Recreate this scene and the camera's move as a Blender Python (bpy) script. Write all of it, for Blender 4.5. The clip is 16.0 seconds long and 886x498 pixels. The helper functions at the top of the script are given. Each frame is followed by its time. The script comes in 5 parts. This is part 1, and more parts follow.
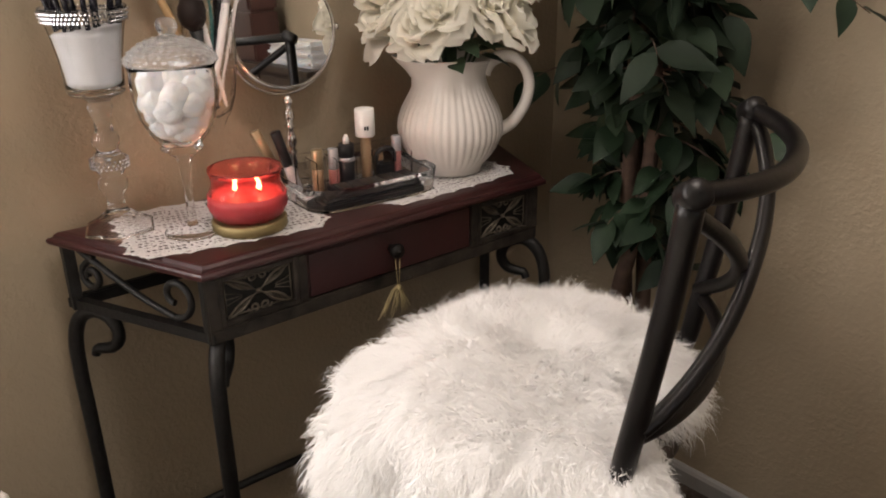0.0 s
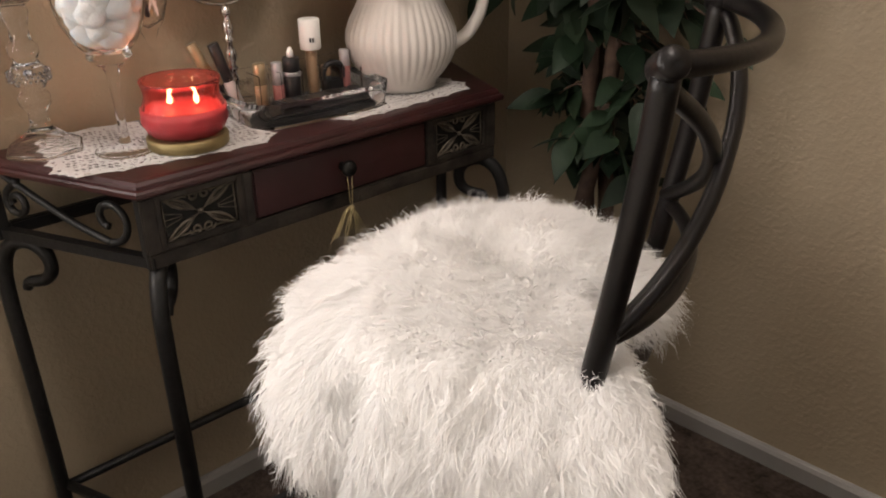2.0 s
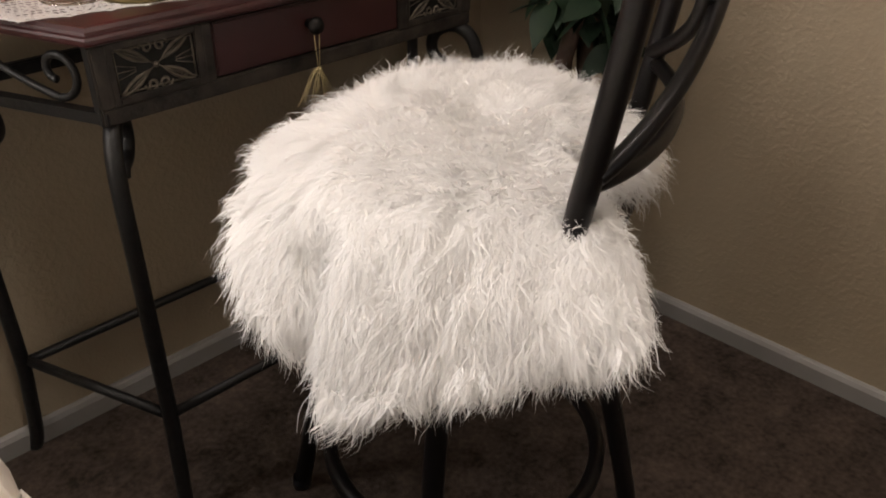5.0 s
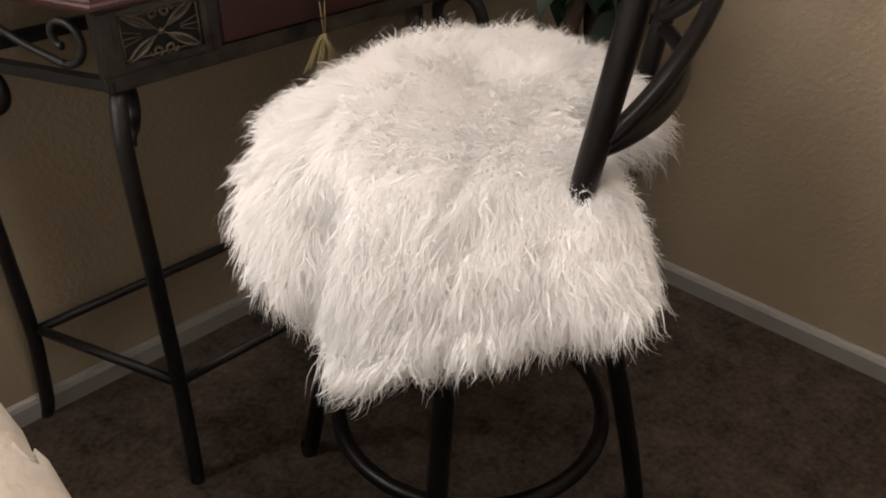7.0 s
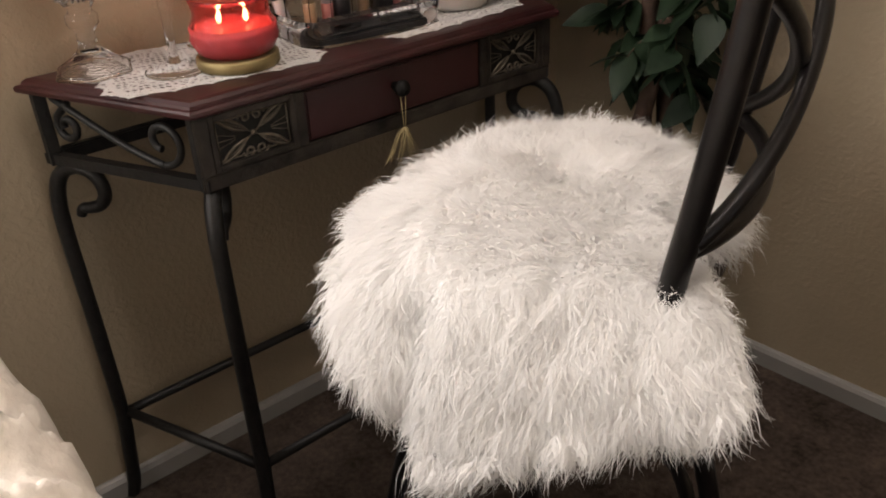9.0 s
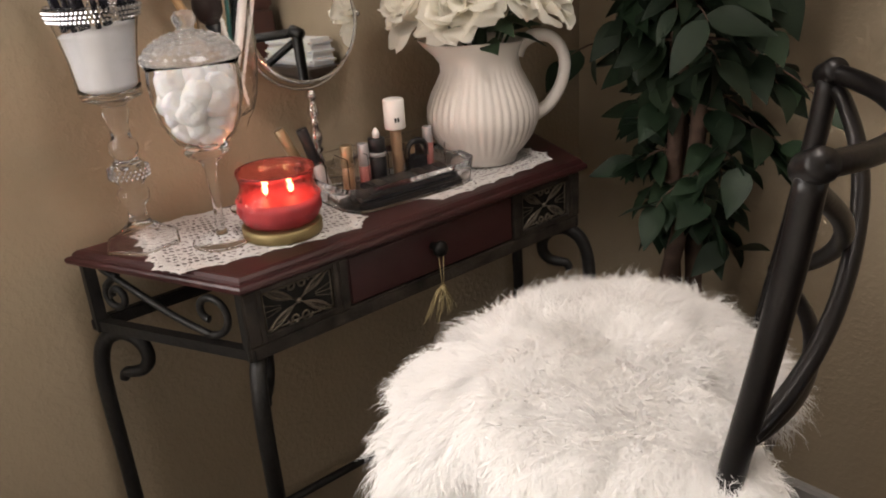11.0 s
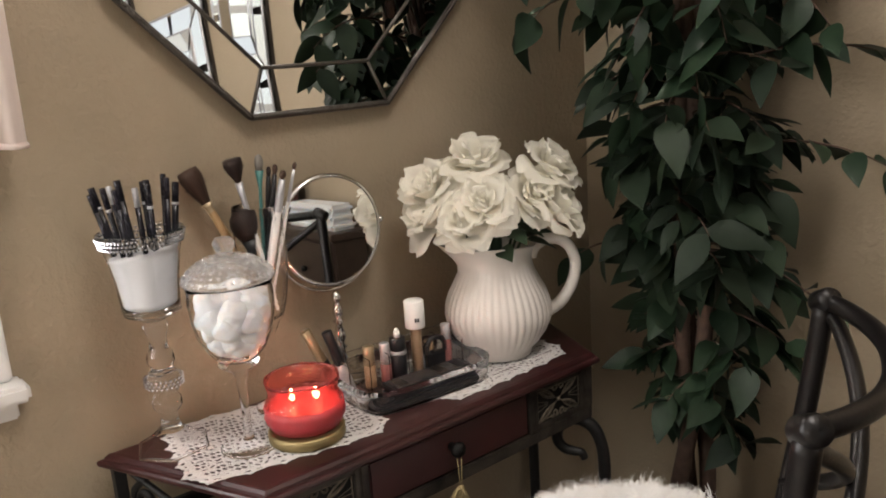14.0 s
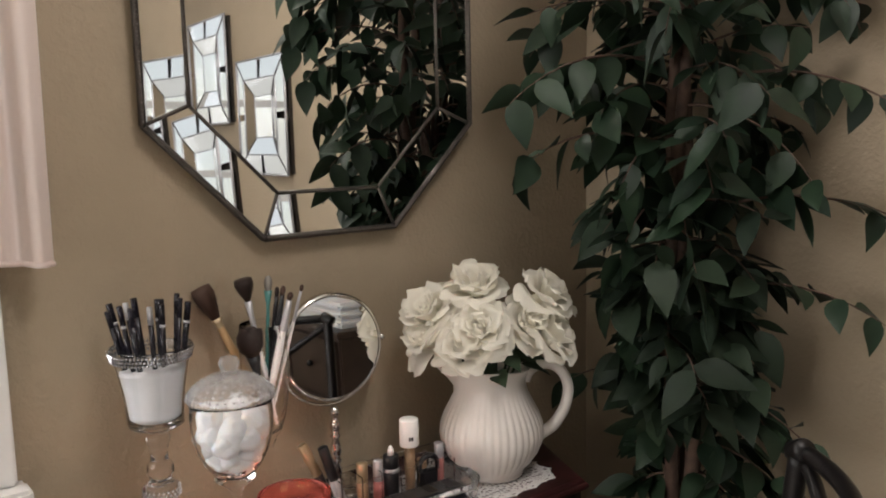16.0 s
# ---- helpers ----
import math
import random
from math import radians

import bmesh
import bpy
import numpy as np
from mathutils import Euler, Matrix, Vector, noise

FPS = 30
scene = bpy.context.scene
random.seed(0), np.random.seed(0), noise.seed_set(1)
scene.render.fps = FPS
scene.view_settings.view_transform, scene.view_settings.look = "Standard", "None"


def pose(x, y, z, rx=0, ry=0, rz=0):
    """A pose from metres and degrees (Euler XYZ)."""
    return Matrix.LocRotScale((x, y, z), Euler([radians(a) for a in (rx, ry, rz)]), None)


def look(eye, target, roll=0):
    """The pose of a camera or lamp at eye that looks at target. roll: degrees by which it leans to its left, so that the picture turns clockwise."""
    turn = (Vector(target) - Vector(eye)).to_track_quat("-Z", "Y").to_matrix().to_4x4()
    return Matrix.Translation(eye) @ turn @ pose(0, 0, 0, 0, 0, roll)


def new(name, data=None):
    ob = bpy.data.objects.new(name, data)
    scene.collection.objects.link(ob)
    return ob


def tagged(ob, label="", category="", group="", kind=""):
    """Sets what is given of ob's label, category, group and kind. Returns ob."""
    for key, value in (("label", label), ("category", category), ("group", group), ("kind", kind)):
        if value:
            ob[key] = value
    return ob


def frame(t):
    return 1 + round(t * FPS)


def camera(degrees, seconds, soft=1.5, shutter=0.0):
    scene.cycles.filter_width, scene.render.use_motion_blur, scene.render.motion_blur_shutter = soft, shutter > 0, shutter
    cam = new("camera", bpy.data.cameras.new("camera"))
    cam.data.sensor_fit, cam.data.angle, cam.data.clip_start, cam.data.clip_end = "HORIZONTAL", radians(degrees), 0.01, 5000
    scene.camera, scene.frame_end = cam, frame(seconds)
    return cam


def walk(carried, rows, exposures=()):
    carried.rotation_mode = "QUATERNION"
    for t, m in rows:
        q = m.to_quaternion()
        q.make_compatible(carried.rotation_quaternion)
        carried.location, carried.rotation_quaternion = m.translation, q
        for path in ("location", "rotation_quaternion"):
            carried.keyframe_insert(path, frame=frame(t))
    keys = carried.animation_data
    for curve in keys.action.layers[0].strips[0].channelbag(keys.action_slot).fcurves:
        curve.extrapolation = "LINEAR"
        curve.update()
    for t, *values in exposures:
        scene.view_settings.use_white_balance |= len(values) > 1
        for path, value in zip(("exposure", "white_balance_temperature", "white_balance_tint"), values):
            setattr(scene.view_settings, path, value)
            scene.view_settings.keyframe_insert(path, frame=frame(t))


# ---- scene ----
cam = camera(56.9, 16.0, soft=1.9)
PATH = [
    (0, (-0.338, -0.879, 1.165), (0.826, 0.558, 0.403), -0.6),
    (0.5, (-0.337, -0.874, 1.151), (0.842, 0.532, 0.356), -0.5),
    (1, (-0.336, -0.871, 1.131), (0.865, 0.501, 0.31), -0.2),
    (1.5, (-0.324, -0.863, 1.113), (0.889, 0.481, 0.263), -0.6),
    (2, (-0.317, -0.853, 1.095), (0.896, 0.481, 0.23), -0.9),
    (2.5, (-0.31, -0.845, 1.077), (0.907, 0.486, 0.213), -1.0),
    (3, (-0.308, -0.837, 1.061), (0.915, 0.471, 0.17), -0.3),
    (3.5, (-0.307, -0.833, 1.048), (0.915, 0.449, 0.12), -0.1),
    (4, (-0.31, -0.838, 1.041), (0.908, 0.417, 0.07), 0.4),
    (4.5, (-0.311, -0.838, 1.033), (0.896, 0.391, 0.017), 0.6),
    (5, (-0.316, -0.84, 1.028), (0.881, 0.361, -0.031), 0.7),
    (7.5, (-0.323, -0.843, 1.022), (0.832, 0.348, -0.095), -0.0),
    (8, (-0.326, -0.837, 1.032), (0.817, 0.397, -0.049), -0.8),
    (8.5, (-0.327, -0.828, 1.047), (0.794, 0.461, 0.007), -1.8),
    (9, (-0.332, -0.821, 1.063), (0.774, 0.518, 0.071), -2.7),
    (11.5, (-0.344, -0.775, 1.157), (0.83, 0.673, 0.431), -4.1),
    (12, (-0.34, -0.774, 1.171), (0.825, 0.702, 0.49), -4.4),
    (12.5, (-0.338, -0.774, 1.186), (0.835, 0.717, 0.555), -4.3),
    (13, (-0.343, -0.777, 1.206), (0.853, 0.717, 0.626), -4.2),
    (13.5, (-0.347, -0.786, 1.225), (0.863, 0.717, 0.698), -4.2),
    (14, (-0.358, -0.797, 1.251), (0.865, 0.714, 0.781), -3.9),
    (14.5, (-0.36, -0.812, 1.27), (0.868, 0.715, 0.87), -3.3),
    (15, (-0.363, -0.822, 1.286), (0.885, 0.702, 0.94), -2.2),
    (15.5, (-0.366, -0.833, 1.301), (0.883, 0.701, 1.004), -1.7),
    (16, (-0.368, -0.846, 1.317), (0.862, 0.709, 1.054), -1.3),
]
walk(cam, [(t, look(eye, target, roll)) for t, eye, target, roll in PATH],
     exposures=[(0, -0.38, 6640, 14), (3, -0.45, 6700, 14), (5, -0.50, 6700, 14), (9, -0.48, 6690, 14), (11.5, -0.33, 6570, 13), (13, -0.25, 6490, 12),
                (14, -0.25, 6410, 11), (14.5, -0.40, 6320, 11), (16, -0.49, 6240, 11)])

# ---------------------------------------------------------------- world and light
FLOOR = 0.066
WALL_Y = 0.285      # the wall behind the table
WALL_X = 0.905      # the wall at the table's other end, where it meets the first
EAST = pose(WALL_X, WALL_Y, 0, 0, 0, 2.6)     # that wall stands a little askew: along it y runs back from the corner
ROOM_X, ROOM_Y, CEIL = -2.6, -3.0, FLOOR + 2.44
TOP = 0.772         # upper face of the table top

world = bpy.data.worlds.new("World")
scene.world = world
world.use_nodes = True
sky = world.node_tree.nodes.new("ShaderNodeTexSky")
sky.sky_type, sky.sun_disc = "NISHITA", False
sky.sun_elevation, sky.sun_rotation = radians(25), radians(300)
world.node_tree.links.new(sky.outputs[0], world.node_tree.nodes["Background"].inputs[0])
world.node_tree.nodes["Background"].inputs[1].default_value = 0.08


def area(name, m, sx, sy, watts, colour):
    la = bpy.data.lights.new(name, "AREA")
    la.shape, la.size, la.size_y, la.energy, la.color = "RECTANGLE", sx, sy, watts, colour
    ob = new(name, la)
    ob.matrix_world = m
    return ob


W2 = (-0.60, 0.70, 0.95, 2.15)      # window behind the camera: x, x, z, z
area("window_light_south", look((0.05, ROOM_Y - 0.115, 1.55), (0.05, 0, 1.50)), 1.30, 1.20, 5, (1.0, 0.96, 0.91))
area("window_light_table", look((-0.92, WALL_Y + 0.02, 1.53), (-0.90, -1.2, 1.5)), 0.76, 1.2, 40, (1.0, 0.97, 0.94))
W3 = (-1.15, 0.10, 0.95, 2.15)      # unseen window across the bed, added to light the far wall: y, y, z, z
area("side_light_west", look((ROOM_X - 0.115, -0.525, 1.55), (0, -0.525, 1.50)), 1.25, 1.20, 27, (1.0, 0.95, 0.88))
LAMP = (0.12, -0.74, CEIL - 0.11)
globe = bpy.data.lights.new("ceiling_lamp", "POINT")
globe.energy, globe.color, globe.shadow_soft_size = 42, (1.0, 0.92, 0.86), 0.16
new("ceiling_lamp", globe).location = (LAMP[0], LAMP[1], CEIL - 0.19)


# ---------------------------------------------------------------- materials
def mat(name, col, rough=0.6, metal=0.0, var=0.15, scale=30.0, bump=0.0, bscale=200.0, big=4.0, col2=None, spec=0.5,
        trans=0.0, ior=1.45, island=0.0, obj=0.0, sss=0.0, coat=0.0):
    m = bpy.data.materials.new(name)
    m.use_nodes = True
    nt = m.node_tree
    N, K = nt.nodes, nt.links
    b = N["Principled BSDF"]
    tc = N.new("ShaderNodeTexCoord")
    n1 = N.new("ShaderNodeTexNoise"); n1.inputs["Scale"].default_value = scale; n1.inputs["Detail"].default_value = 6
    n2 = N.new("ShaderNodeTexNoise"); n2.inputs["Scale"].default_value = big; n2.inputs["Detail"].default_value = 3
    for n in (n1, n2):
        K.new(tc.outputs["Object"], n.inputs["Vector"])
    add = N.new("ShaderNodeMath"); add.operation = "ADD"
    K.new(n1.outputs[0], add.inputs[0]); K.new(n2.outputs[0], add.inputs[1])
    src = add.outputs[0]
    for flag, node, sock in ((island, "ShaderNodeNewGeometry", "Random Per Island"), (obj, "ShaderNodeObjectInfo", "Random")):
        if flag:
            g = N.new(node)
            mm = N.new("ShaderNodeMath"); mm.operation = "MULTIPLY_ADD"
            mm.inputs[1].default_value = flag
            K.new(g.outputs[sock], mm.inputs[0]); K.new(src, mm.inputs[2])
            src = mm.outputs[0]
    mr = N.new("ShaderNodeMapRange")
    mr.inputs["From Min"].default_value, mr.inputs["From Max"].default_value = 0.65, 1.35 + island + obj
    K.new(src, mr.inputs["Value"])
    mix = N.new("ShaderNodeMix"); mix.data_type = "RGBA"
    a = [c * (1 - var) for c in col]
    c2 = col2 if col2 else [min(1, c * (1 + var)) for c in col]
    mix.inputs[6].default_value, mix.inputs[7].default_value = (*a, 1), (*c2, 1)
    K.new(mr.outputs[0], mix.inputs[0])
    K.new(mix.outputs[2], b.inputs["Base Color"])
    b.inputs["Roughness"].default_value, b.inputs["Metallic"].default_value = rough, metal
    b.inputs["Specular IOR Level"].default_value = spec
    b.inputs["Transmission Weight"].default_value, b.inputs["IOR"].default_value = trans, ior
    b.inputs["Coat Weight"].default_value = coat
    if sss:
        b.inputs["Subsurface Weight"].default_value = sss
        b.inputs["Subsurface Radius"].default_value = (0.01, 0.007, 0.005)
    if bump:
        n3 = N.new("ShaderNodeTexNoise"); n3.inputs["Scale"].default_value = bscale; n3.inputs["Detail"].default_value = 4
        K.new(tc.outputs["Object"], n3.inputs["Vector"])
        bp = N.new("ShaderNodeBump"); bp.inputs["Strength"].default_value = bump; bp.inputs["Distance"].default_value = 0.002
        K.new(n3.outputs[0], bp.inputs["Height"]); K.new(bp.outputs[0], b.inputs["Normal"])
    return m


def emit(name, col, strength):
    m = bpy.data.materials.new(name)
    m.use_nodes = True
    b = m.node_tree.nodes["Principled BSDF"]
    b.inputs["Base Color"].default_value = (*col, 1)
    b.inputs["Emission Color"].default_value = (*col, 1)
    b.inputs["Emission Strength"].default_value = strength
    return m


def fibre(name, col, col2, through_light=0.35):
    """Hair: matt with some light let through, each strand a little different."""
    m = bpy.data.materials.new(name)
    m.use_nodes = True
    N, K = m.node_tree.nodes, m.node_tree.links
    b = N["Principled BSDF"]
    g = N.new("ShaderNodeNewGeometry")
    mix = N.new("ShaderNodeMix"); mix.data_type = "RGBA"
    mix.inputs[6].default_value, mix.inputs[7].default_value = (*col, 1), (*col2, 1)
    K.new(g.outputs["Random Per Island"], mix.inputs[0])
    K.new(mix.outputs[2], b.inputs["Base Color"])
    b.inputs["Roughness"].default_value = 0.55
    b.inputs["Specular IOR Level"].default_value = 0.2
    t = N.new("ShaderNodeBsdfTranslucent")
    K.new(mix.outputs[2], t.inputs[0])
    s = N.new("ShaderNodeMixShader"); s.inputs[0].default_value = through_light
    K.new(b.outputs[0], s.inputs[1]); K.new(t.outputs[0], s.inputs[2])
    K.new(s.outputs[0], N["Material Output"].inputs[0])
    return m


def wall_paint(name):
    """Tan paint over a hand-worked, orange-peel plaster."""
    m = mat(name, (0.302, 0.241, 0.166), 0.72, var=0.05, scale=14, big=2.2)
    N, K = m.node_tree.nodes, m.node_tree.links
    tc = N["Texture Coordinate"]
    a = N.new("ShaderNodeTexNoise"); a.inputs["Scale"].default_value = 105; a.inputs["Detail"].default_value = 2
    v = N.new("ShaderNodeTexNoise"); v.inputs["Scale"].default_value = 300; v.inputs["Detail"].default_value = 2
    for n in (a, v):
        K.new(tc.outputs["Object"], n.inputs["Vector"])
    r = N.new("ShaderNodeMapRange"); r.inputs["From Min"].default_value, r.inputs["From Max"].default_value = 0.42, 0.62
    K.new(a.outputs[0], r.inputs[0])
    s = N.new("ShaderNodeMath"); s.operation = "MULTIPLY_ADD"; s.inputs[1].default_value = 0.35
    K.new(v.outputs[0], s.inputs[0]); K.new(r.outputs[0], s.inputs[2])
    bp = N.new("ShaderNodeBump"); bp.inputs["Strength"].default_value = 0.24; bp.inputs["Distance"].default_value = 0.0022
    K.new(s.outputs[0], bp.inputs["Height"]); K.new(bp.outputs[0], N["Principled BSDF"].inputs["Normal"])
    return m


WALL = wall_paint("wall_paint")
CEILING = mat("ceiling_paint", (0.75, 0.72, 0.66), 0.9, var=0.04, bump=0.4, bscale=120)
CARPET = mat("carpet", (0.056, 0.042, 0.034), 0.95, var=0.6, scale=110, big=22, bump=1.0, bscale=300, spec=0.1)
# Baseboard white lowered to grey: the shade near the floor is in this colour.
SHADED_TRIM = mat("shaded_trim_paint", (0.235, 0.223, 0.212), 0.45, var=0.06, scale=25)
WHITE_TRIM = mat("window_paint", (0.66, 0.65, 0.63), 0.4, var=0.04)
MAHOGANY = mat("mahogany", (0.032, 0.0078, 0.008), 0.38, var=0.45, scale=22, big=6, bump=0.06, bscale=90, coat=0.08)
DRAWER_RED = mat("drawer_red", (0.027, 0.0058, 0.006), 0.45, var=0.3, scale=18, big=7, bump=0.08, bscale=120)
IRON = mat("wrought_iron", (0.005, 0.005, 0.005), 0.5, metal=0.15, var=0.5, scale=80, bump=0.4, bscale=160, col2=(0.013, 0.012, 0.011))
BRONZE_EDGE = mat("worn_bronze", (0.008, 0.007, 0.006), 0.55, metal=0.4, var=0.5, scale=35, big=20, bump=0.5, bscale=140, col2=(0.066, 0.053, 0.042))
BRONZE_DARK = mat("dark_bronze", (0.008, 0.007, 0.006), 0.55, metal=0.5, var=0.4, scale=60)
BRONZE_LIGHT = mat("rubbed_bronze", (0.10, 0.084, 0.063), 0.5, metal=0.5, var=0.7, scale=110)
CHAIR = mat("chair_metal", (0.0065, 0.0055, 0.0055), 0.34, metal=0.15, var=0.3, scale=40, bump=0.12, bscale=220, spec=0.35)
SEAT_VINYL = mat("seat_vinyl", (0.05, 0.035, 0.028), 0.6, var=0.3)
PELT = mat("pelt", (0.95, 0.94, 0.91), 0.95, var=0.05, scale=120, bump=1.0, bscale=330)
FUR = fibre("fur", (0.985, 0.972, 0.955), (0.992, 0.986, 0.976), 0.42)
CUT_GLASS = mat("pressed_glass", (0.99, 0.99, 0.99), 0.06, var=0.0, trans=0.93, ior=1.24, bump=0.8, bscale=140)
CRACKLE = mat("crackle_glass", (0.99, 0.99, 0.99), 0.04, var=0.0, trans=1.0, ior=1.16, bump=1.0, bscale=120)
THIN_GLASS = mat("thin_glass", (0.99, 0.99, 0.99), 0.02, var=0.0, trans=1.0, ior=1.14)
GLASS = mat("clear_glass", (0.99, 0.99, 0.99), 0.02, var=0.0, trans=1.0, ior=1.30)
FOOT_GLASS = mat("foot_glass", (0.99, 0.99, 0.99), 0.05, var=0.0, trans=1.0, ior=1.045, bump=0.5, bscale=130)
LEAD_GLASS = mat("lead_crystal", (0.99, 0.99, 0.99), 0.02, var=0.0, trans=1.0, ior=1.42)
ACRYLIC = mat("acrylic", (0.985, 0.985, 0.985), 0.05, var=0.0, trans=1.0, ior=1.14)
RED_GLASS = mat("red_glass", (0.86, 0.33, 0.32), 0.03, var=0.15, scale=110, trans=0.98, ior=1.3, bump=0.6, bscale=95)
WAX = mat("wax", (0.40, 0.085, 0.10), 0.45, var=0.15, sss=0.3)
GOLD = mat("brass_lid", (0.30, 0.235, 0.115), 0.5, metal=0.85, var=0.12, scale=60)
FLAME = emit("flame", (1.0, 0.74, 0.32), 26)
CHROME = mat("chrome", (0.72, 0.71, 0.70), 0.12, metal=1.0, var=0.05)
MIRROR = mat("mirror", (0.88, 0.89, 0.88), 0.015, metal=1.0, var=0.0)
PEWTER = mat("beaded_pewter", (0.06, 0.052, 0.045), 0.42, metal=0.6, var=0.4, scale=120)
COTTON = mat("cotton", (0.50, 0.50, 0.50), 0.95, var=0.05, scale=150, bump=0.6, bscale=240, sss=0.6)
SATIN_WHITE = mat("white_sand", (0.47, 0.47, 0.475), 0.6, var=0.05, scale=80, bump=0.15, bscale=90)
CERAMIC = mat("ivory_ceramic", (0.60, 0.565, 0.525), 0.28, var=0.03, scale=20, coat=0.2)
PETAL = fibre("silk_petal", (0.87, 0.84, 0.75), (0.90, 0.88, 0.81), 0.55)
ROSE_LEAF = mat("rose_leaf", (0.020, 0.040, 0.018), 0.55, var=0.35, obj=0.3)
FICUS = mat("ficus_leaf", (0.009, 0.016, 0.011), 0.55, var=0.35, scale=40, obj=0.8, col2=(0.021, 0.035, 0.018), spec=0.22)
FICUS_JOINED = mat("ficus_leaf_massed", (0.009, 0.019, 0.012), 0.5, var=0.35, scale=40, island=0.5, col2=(0.019, 0.038, 0.018), spec=0.28)
BARK = mat("bark", (0.070, 0.042, 0.030), 0.9, var=0.5, scale=45, bump=1.0, bscale=110)
POT = mat("pot_brown", (0.06, 0.045, 0.035), 0.7, var=0.2)
LACE = mat("cotton_lace", (0.57, 0.555, 0.54), 0.95, var=0.06, scale=300, bump=0.6, bscale=700)
BLACK_PLASTIC = mat("black_plastic", (0.012, 0.012, 0.014), 0.3, var=0.2)
NAVY_PENCIL = mat("pencil_lacquer", (0.005, 0.005, 0.008), 0.25, var=0.5, obj=0.4, col2=(0.014, 0.012, 0.022))
SMOKE = mat("smoked_window", (0.035, 0.033, 0.033), 0.18, var=0.3)
SILVER = mat("silver_print", (0.45, 0.45, 0.47), 0.35, metal=0.5, var=0.1)
PINK = mat("lip_pink", (0.28, 0.11, 0.10), 0.3, var=0.1)
PEACH = mat("foundation_peach", (0.26, 0.17, 0.10), 0.3, var=0.1)
WHITE_CAP = mat("white_cap", (0.82, 0.81, 0.79), 0.35, var=0.03)
GOLD_TUBE = mat("gold_tube", (0.42, 0.33, 0.21), 0.28, metal=0.7, var=0.1)
BRISTLE = fibre("bristle_black", (0.010, 0.008, 0.008), (0.035, 0.022, 0.018), 0.05)
BRISTLE_BROWN = fibre("bristle_brown", (0.030, 0.016, 0.012), (0.075, 0.045, 0.032), 0.05)
BRISTLE_GREY = fibre("bristle_grey", (0.12, 0.11, 0.10), (0.25, 0.23, 0.2), 0.05)
WOOD_HANDLE = mat("pale_wood", (0.42, 0.27, 0.13), 0.4, var=0.2)
TEAL = mat("teal_lacquer", (0.05, 0.17, 0.155), 0.3, var=0.1)
STRAW = mat("dried_grass", (0.30, 0.24, 0.12), 0.8, var=0.4)
CURTAIN = fibre("curtain_pink", (0.84, 0.74, 0.70), (0.88, 0.79, 0.75), 0.5)
CHENILLE = mat("chenille", (0.76, 0.70, 0.62), 0.95, var=0.08, bump=1.0, bscale=110)
RED_WOOD = mat("red_brown_wood", (0.045, 0.018, 0.014), 0.45, var=0.4, scale=20)
DARK_WOOD = mat("dark_wood", (0.03, 0.018, 0.013), 0.4, var=0.4, scale=20)
CRYSTAL = mat("rhinestone", (0.58, 0.58, 0.60), 0.08, metal=0.9, var=0.1, obj=0.3)


# ---------------------------------------------------------------- mesh tools
def mesh(name, verts, faces, material, smooth=True):
    me = bpy.data.meshes.new(name)
    me.from_pydata([tuple(v) for v in verts], [], faces)
    me.materials.append(material)
    if smooth:
        me.shade_smooth()
    me.update()
    return me


def part(name, data, parent, label="", m=None):
    ob = new(name, data)
    if parent is not None:
        ob.parent = parent
    if m is not None:
        ob.matrix_basis = m
    if label:
        ob["label"] = label
    return ob


def thing(name, m, label, category, group="", kind=""):
    ob = new(name)
    ob.empty_display_size = 0.02
    ob.matrix_world = m
    return tagged(ob, label, category, group, kind)


def joined(pieces):
    """Several (verts, faces) as one."""
    vs, fs = [], []
    for v, f in pieces:
        k = len(vs)
        vs += [tuple(p) for p in v]
        fs += [[i + k for i in q] for q in f]
    return vs, fs


def lathe(profile, n=32, ripple=0.0, count=0, where=None):
    """Turned shape from (radius, height); ripple makes count flutes where where(z) is over 0."""
    vs, fs = [], []
    for r, z in profile:
        w = where(z) if where else 1
        for i in range(n):
            a = 2 * math.pi * i / n
            q = r * (1 + ripple * w * (abs(math.cos(count * a / 2)) - 0.5)) if count else r
            vs.append((q * math.cos(a), q * math.sin(a), z))
    for j in range(len(profile) - 1):
        for i in range(n):
            k = (i + 1) % n
            fs.append([j * n + i, j * n + k, (j + 1) * n + k, (j + 1) * n + i])
    return vs, fs


def spline(points, n=8, closed=False):
    """A smooth line through the points."""
    P = [Vector(p) for p in points]
    out, m = [], len(P)
    for i in range(m if closed else m - 1):
        if closed:
            a, b, c, d = (P[(i + k) % m] for k in (-1, 0, 1, 2))
        else:
            a, b, c, d = P[max(i - 1, 0)], P[i], P[i + 1], P[min(i + 2, m - 1)]
        for k in range(n):
            t = k / n
            out.append(0.5 * ((2 * b) + (c - a) * t + (2 * a - 5 * b + 4 * c - d) * t * t + (3 * b - a - 3 * c + d) * t ** 3))
    if not closed:
        out.append(P[-1])
    return out


